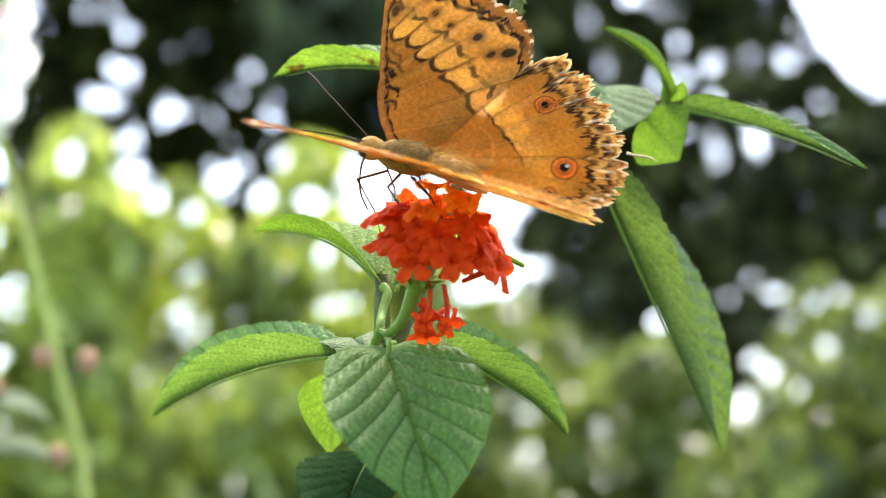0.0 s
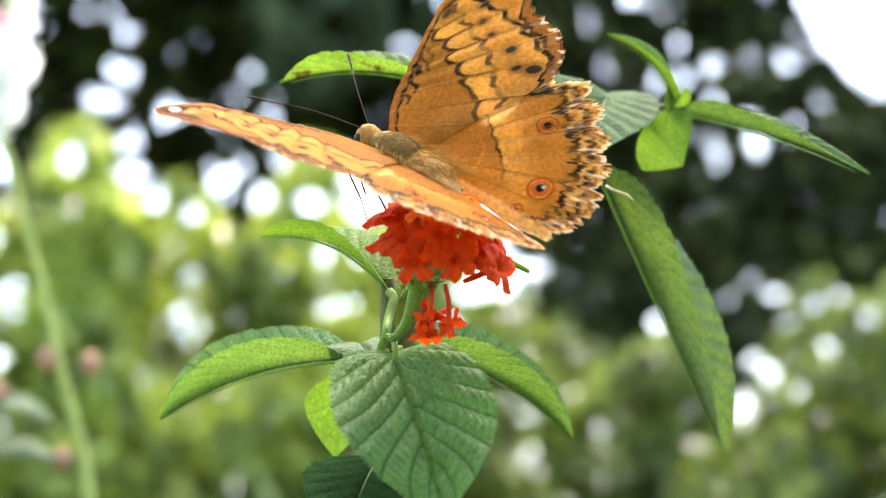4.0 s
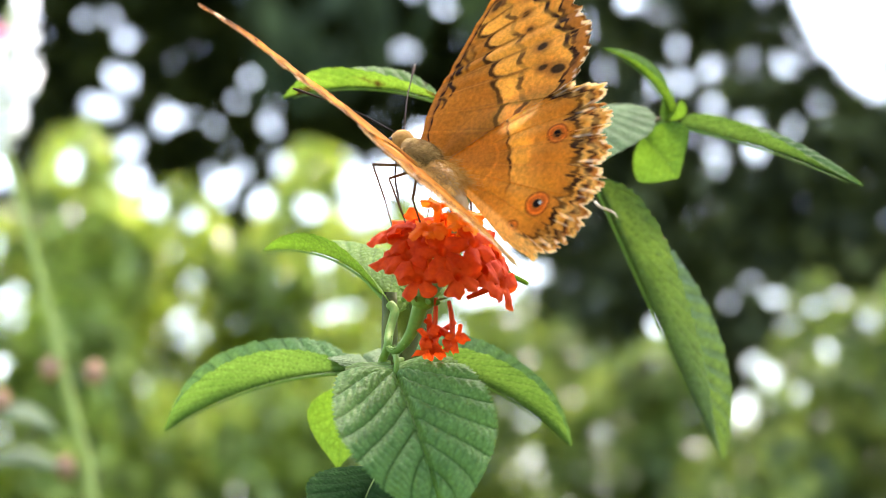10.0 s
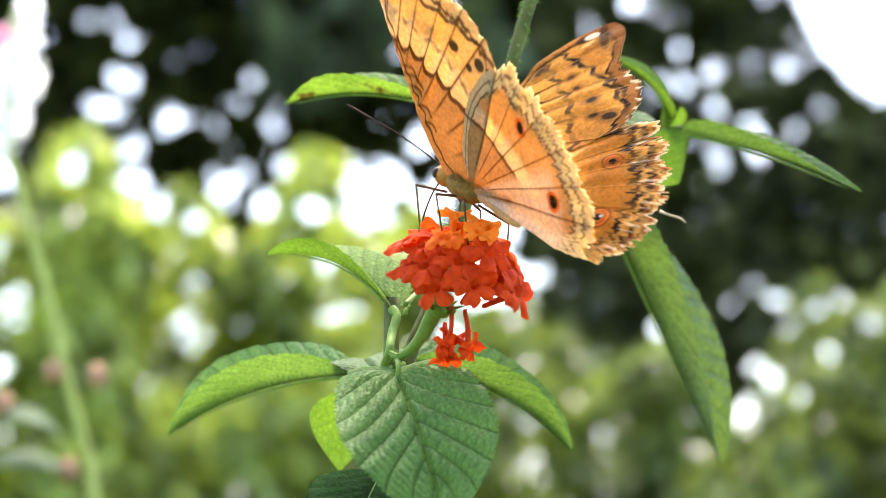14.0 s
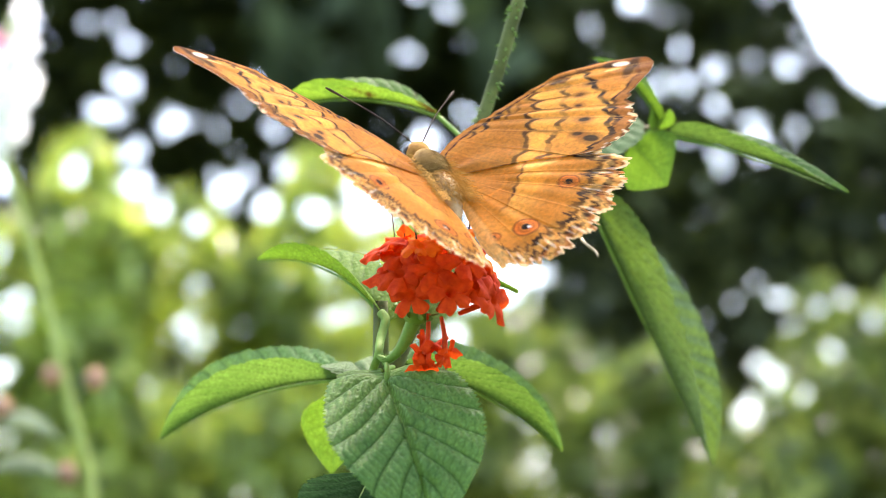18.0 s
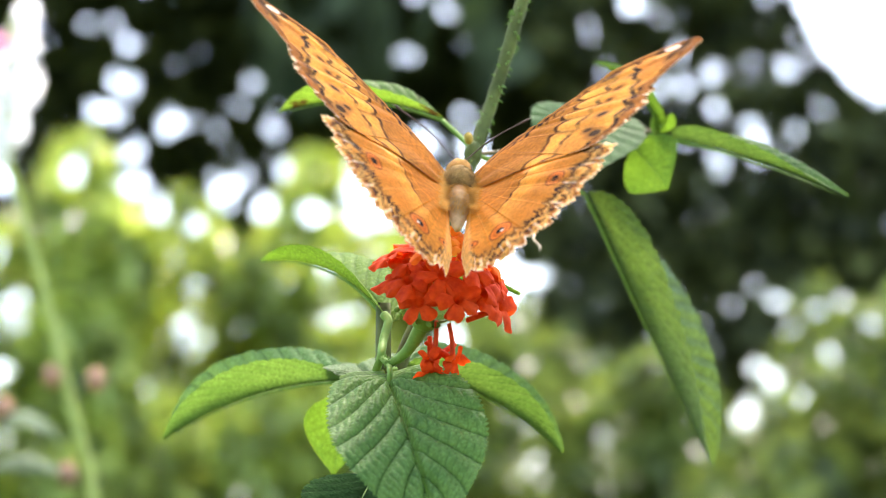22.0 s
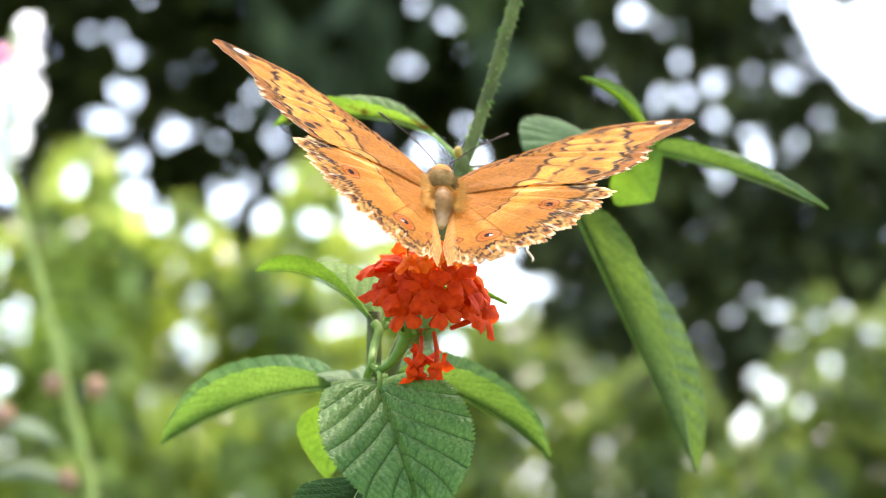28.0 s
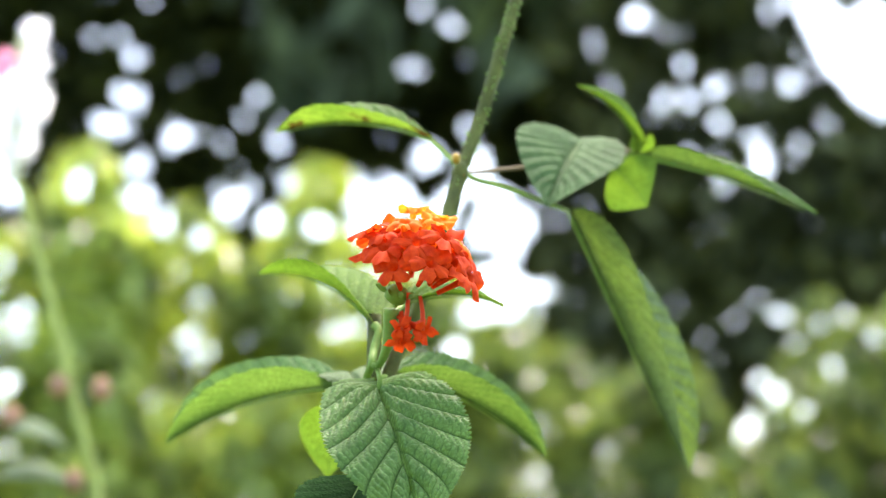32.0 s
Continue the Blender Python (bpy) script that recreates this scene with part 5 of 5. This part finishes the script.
# ---- what moves ----
def motions():
    rows = [
        (0, pose(-0.00499, 0.31554, 1.25577, 26.4, 13.6, 3.2)),
        (1, pose(-0.00548, 0.31539, 1.25641, 26.4, 13.6, 3.2)),
        (2, pose(-0.00452, 0.31563, 1.25518, 26.4, 13.6, 3.2)),
        (3, pose(-0.00563, 0.31536, 1.25655, 26.4, 13.6, 3.2)),
        (6, pose(-0.00550, 0.31555, 1.25587, 26.4, 13.6, 3.2)),
        (7, pose(-0.00496, 0.31579, 1.25462, 26.4, 13.6, 3.2)),
        (8, pose(-0.00481, 0.31578, 1.25463, 26.4, 13.6, 3.2)),
        (9, pose(-0.00473, 0.31563, 1.25537, 26.4, 13.6, 3.2)),
        (10, pose(-0.00513, 0.31552, 1.25603, 26.4, 13.6, 3.2)),
        (11, pose(-0.00435, 0.31568, 1.25527, 26.4, 13.6, 3.2)),
        (12, pose(-0.00503, 0.31565, 1.25552, 26.4, 13.6, 3.2)),
        (13, pose(-0.00530, 0.31558, 1.25585, 26.4, 13.6, 3.2)),
        (14, pose(-0.00300, 0.31558, 1.25551, 26.4, 13.6, 3.2)),
        (17, pose(-0.00438, 0.31571, 1.25540, 26.4, 13.6, 3.2)),
        (18, pose(-0.00470, 0.31580, 1.25499, 26.4, 13.6, 3.2)),
        (19, pose(-0.00448, 0.31583, 1.25478, 26.4, 13.6, 3.2)),
        (20, pose(-0.00344, 0.31587, 1.25441, 26.4, 13.6, 3.2)),
        (21, pose(-0.00462, 0.31571, 1.25531, 26.4, 13.6, 3.2)),
        (22, pose(-0.00391, 0.31591, 1.25425, 26.4, 13.6, 3.2)),
        (23, pose(-0.00459, 0.31585, 1.25470, 26.4, 13.6, 3.2)),
        (24, pose(-0.00422, 0.31592, 1.25438, 26.4, 13.6, 3.2)),
        (25, pose(-0.00425, 0.31580, 1.25504, 26.4, 13.6, 3.2)),
        (28, pose(-0.00447, 0.31594, 1.25435, 26.4, 13.6, 3.2)),
        (29, pose(-0.00505, 0.31597, 1.25423, 26.4, 13.6, 3.2)),
        (30, pose(-0.00495, 0.31568, 1.25565, 26.4, 13.6, 3.2)),
        (30.3, pose(-0.00379, 0.31624, 1.25265, 16.2, 16.0, 2.3)),
        (30.6, pose(-0.00789, 0.31459, 1.26065, 16.2, 16.0, 2.3)),
        (31, pose(-0.00652, 0.31510, 1.25844, 16.2, 16.0, 2.3)),
        (32, pose(-0.00634, 0.31479, 1.25987, 16.2, 16.0, 2.3)),
    ]
    walk(flower, rows)
    reach = stalk_pts[-1]
    for_stalk = []
    for t, m in rows:
        q = reach.rotation_difference(m @ CALYX - (stalk.location + PB))
        for_stalk.append((t, Matrix.Translation(stalk.location) @ q.to_matrix().to_4x4()))
    walk(stalk, for_stalk)
    # seconds, place, how high the wings stand, left and right, how far the forewings reach forward
    rows = [
        (0, pose(-0.00556, 0.31358, 1.27147, 20.9, -35.9, 66.3), 31.1, 31.1, 0.2),
        (0.5, pose(-0.00637, 0.31439, 1.27205, 17.3, -34.1, 68.4), 24.0, 24.1, -0.8),
        (1, pose(-0.00687, 0.31453, 1.27224, 14.0, -32.2, 68.7), 18.4, 19.3, -0.9),
        (1.5, pose(-0.00542, 0.31434, 1.27013, 15.6, -39.6, 65.6), 22.0, 22.2, -2.0),
        (2, pose(-0.00427, 0.31458, 1.26968, 20.2, -38.7, 63.8), 26.6, 26.8, -2.7),
        (2.5, pose(-0.00453, 0.31452, 1.27156, 18.3, -37.0, 61.5), 30.8, 31.1, -0.5),
        (3, pose(-0.00768, 0.31420, 1.27238, 21.8, -34.6, 52.5), 33.5, 33.9, -1.6),
        (3.5, pose(-0.00905, 0.31411, 1.27289, 29.4, -32.3, 44.9), 26.4, 26.5, 1.7),
        (5.5, pose(-0.00525, 0.31570, 1.27389, 41.1, -21.1, 41.1), 30.8, 30.7, -2.7),
        (6, pose(-0.00616, 0.31399, 1.27388, 38.2, -21.5, 37.5), 31.2, 31.3, -1.1),
        (6.5, pose(-0.00595, 0.31436, 1.27396, 40.0, -24.1, 35.3), 23.9, 23.5, 0.9),
        (7, pose(-0.00417, 0.31301, 1.27310, 44.0, -18.9, 37.0), 11.9, 13.2, -0.2),
        (7.5, pose(-0.00278, 0.31462, 1.27335, 44.7, -16.4, 36.9), 6.3, 6.8, -1.0),
        (8, pose(-0.00284, 0.31447, 1.27381, 43.2, -18.0, 38.9), 6.2, 9.0, -1.6),
        (8.5, pose(-0.00380, 0.31565, 1.27368, 40.8, -20.9, 35.7), 15.9, 16.5, -0.9),
        (9, pose(-0.00577, 0.31439, 1.27356, 37.9, -25.5, 35.5), 31.0, 29.9, -1.5),
        (9.5, pose(-0.00615, 0.31460, 1.27397, 35.6, -23.3, 32.9), 43.5, 43.5, 0.2),
        (10, pose(-0.00528, 0.31341, 1.27417, 39.8, -17.9, 27.5), 43.8, 44.0, 1.8),
        (10.5, pose(-0.00342, 0.31435, 1.27308, 35.6, -12.7, 27.4), 35.7, 36.0, 3.7),
        (11, pose(-0.00339, 0.31246, 1.27246, 35.2, -6.0, 25.3), 25.1, 28.2, 2.6),
        (11.5, pose(-0.00461, 0.31676, 1.27295, 29.3, -11.6, 26.1), 22.0, 22.8, -0.7),
        (12, pose(-0.00502, 0.31613, 1.27397, 29.4, -13.0, 25.3), 12.8, 15.6, 1.9),
        (12.5, pose(-0.00537, 0.31610, 1.27365, 29.3, -10.3, 19.9), 6.3, 7.4, 3.9),
        (13, pose(-0.00144, 0.31534, 1.27388, 26.8, -6.2, 47.8), 13.5, 13.4, -6.8),
        (13.2, pose(-0.00075, 0.31627, 1.27392, 29.8, -4.0, 49.9), 12.8, 16.4, -4.6),
        (13.5, pose(0.00133, 0.31443, 1.26998, 25.2, 0.6, 44.9), 59.7, 60.8, -1.3),
        (14, pose(0.00143, 0.31306, 1.27094, 26.8, 5.0, 47.1), 52.8, 57.4, -0.6),
        (14.5, pose(-0.00009, 0.31361, 1.27167, 24.1, 1.2, 45.7), 51.0, 52.2, 3.5),
        (16.5, pose(-0.00425, 0.31598, 1.27384, 24.1, -10.2, 33.4), 20.1, 20.5, 2.7),
        (17, pose(-0.00275, 0.31438, 1.27468, 33.6, -4.3, 30.2), 24.9, 26.0, 1.9),
        (17.5, pose(-0.00269, 0.31525, 1.27477, 33.4, -4.9, 29.3), 25.7, 26.4, 1.1),
        (18, pose(-0.00280, 0.31336, 1.27419, 38.3, -4.5, 23.2), 24.0, 26.0, 0.6),
        (18.5, pose(-0.00321, 0.31450, 1.27383, 37.1, -3.4, 21.3), 17.8, 18.0, -0.2),
        (19, pose(-0.00162, 0.31360, 1.27422, 39.6, 1.3, 22.8), 10.2, 14.6, -2.2),
        (19.5, pose(-0.00000, 0.31297, 1.27380, 37.3, 2.7, 19.3), 8.6, 8.5, -1.9),
        (20, pose(0.00033, 0.31338, 1.27211, 34.8, 4.0, 23.4), 15.1, 21.1, -4.1),
        (20.5, pose(0.00052, 0.31419, 1.27180, 23.9, -0.6, 15.3), 31.6, 31.7, -1.0),
        (21, pose(0.00017, 0.31599, 1.27153, 25.3, -3.4, 12.3), 50.0, 49.6, 0.5),
        (21.5, pose(-0.00092, 0.31612, 1.26988, 28.1, -0.2, 6.8), 53.2, 53.7, 2.6),
        (22, pose(0.00023, 0.31339, 1.27237, 35.9, 5.3, 2.8), 39.7, 40.3, -1.9),
        (22.5, pose(0.00113, 0.31173, 1.27283, 40.4, 6.5, 0.3), 27.2, 25.9, -0.3),
        (23, pose(0.00015, 0.31401, 1.27406, 39.2, 7.2, 1.4), 21.0, 18.0, -2.4),
        (23.5, pose(0.00008, 0.31443, 1.27375, 34.8, 7.6, 2.3), 14.0, 13.2, -1.1),
        (24, pose(0.00077, 0.31476, 1.27388, 31.3, 10.1, 3.3), 8.9, 9.5, -2.9),
        (24.5, pose(0.00061, 0.31506, 1.27219, 19.0, 10.3, 4.3), 16.4, 19.0, 1.9),
        (25, pose(-0.00044, 0.31392, 1.27352, 16.0, 8.1, 3.2), 30.2, 31.9, 4.8),
        (25.5, pose(-0.00126, 0.31453, 1.27212, 11.7, 4.3, 0.7), 47.4, 47.2, 3.4),
        (27.5, pose(0.00024, 0.31527, 1.27316, 27.1, 8.8, 5.2), 22.6, 21.1, 1.8),
        (28, pose(-0.00064, 0.31312, 1.27395, 33.2, 8.1, 6.7), 24.5, 24.7, 2.6),
        (28.5, pose(-0.00208, 0.31335, 1.27417, 33.9, 3.2, 13.0), 27.3, 26.9, 3.2),
        (29, pose(-0.00301, 0.31597, 1.27433, 36.8, 1.8, 19.5), 38.6, 40.0, -1.7),
        (29.5, pose(-0.00172, 0.31495, 1.27355, 19.6, -1.5, 19.1), 58.8, 57.2, 5.1),
        (30, pose(-0.00839, 0.31531, 1.27460, 24.4, -9.9, 31.1), 48.8, 49.8, 0.1),
        (30.1, pose(-0.00959, 0.32506, 1.28464, 26.1, -10.4, 47.4), 68.0, 64.0, 0.0),
        (30.2, pose(-0.01466, 0.33778, 1.29406, 19.2, -11.3, 69.6), 40.0, 35.0, 0.0),
        (30.3, pose(-0.01777, 0.34169, 1.29341, 15.1, -11.6, 73.7), 12.0, 6.0, 0.0),
        (30.4, pose(-0.02182, 0.34503, 1.29078, 13.1, -11.6, 74.7), -40.0, -45.0, 0.0),
        (30.5, pose(-0.02696, 0.34830, 1.28773, 18.1, -11.6, 74.7), 15.0, 10.0, 0.0),
        (30.6, pose(-0.03510, 0.34769, 1.29794, 23.1, -11.6, 74.7), 70.0, 65.0, 0.0),
        (30.8, pose(-0.04644, 0.34956, 1.29955, 17.5, -11.7, 77.7), 55.0, 50.0, 0.0),
        (30.9, pose(-0.05578, 0.35097, 1.29996, 12.1, -11.8, 79.8), -20.0, -20.0, 0.0),
        (31, pose(-0.07257, 0.35109, 1.29894, 12.1, -11.8, 79.8), 20.0, 35.0, 0.0),
        (31.2, pose(-0.07462, 0.35117, 1.30875, 22.1, -11.8, 79.8), 60.0, 60.0, 0.0),
        (31.4, pose(-0.07858, 0.35319, 1.31720, 17.1, -11.8, 79.8), 20.0, 20.0, 0.0),
        (31.55, pose(-0.07988, 0.35359, 1.31971, 17.1, -11.8, 79.8), -20.0, -20.0, 0.0),
        (31.7, pose(-0.08460, 0.35484, 1.32363, 17.1, -11.8, 79.8), 40.0, 40.0, 0.0),
        (31.85, pose(-0.09667, 0.35482, 1.33160, 17.1, -11.8, 79.8), 40.0, 40.0, 0.0),
        (32, pose(-0.10781, 0.35804, 1.34208, 17.1, -11.8, 79.8), 10.0, 10.0, 0.0),
    ]
    walk(butterfly, [(row[0], row[1]) for row in rows])
    for ob, s, k in ((hind_r, 1, 3), (hind_l, -1, 2)):
        walk(ob, [(row[0], pose(s * HINGE, 0, 0.001, 0, -s * row[k], 0)) for row in rows])
    for ob, s, k in ((fore_r, 1, 3), (fore_l, -1, 2)):
        walk(ob, [(row[0], pose(s * HINGE, 0, 0.001, 0, -s * row[k], 0) @ pose(0, 0, 0, 0, 0, s * row[4])) for row in rows])


motions()
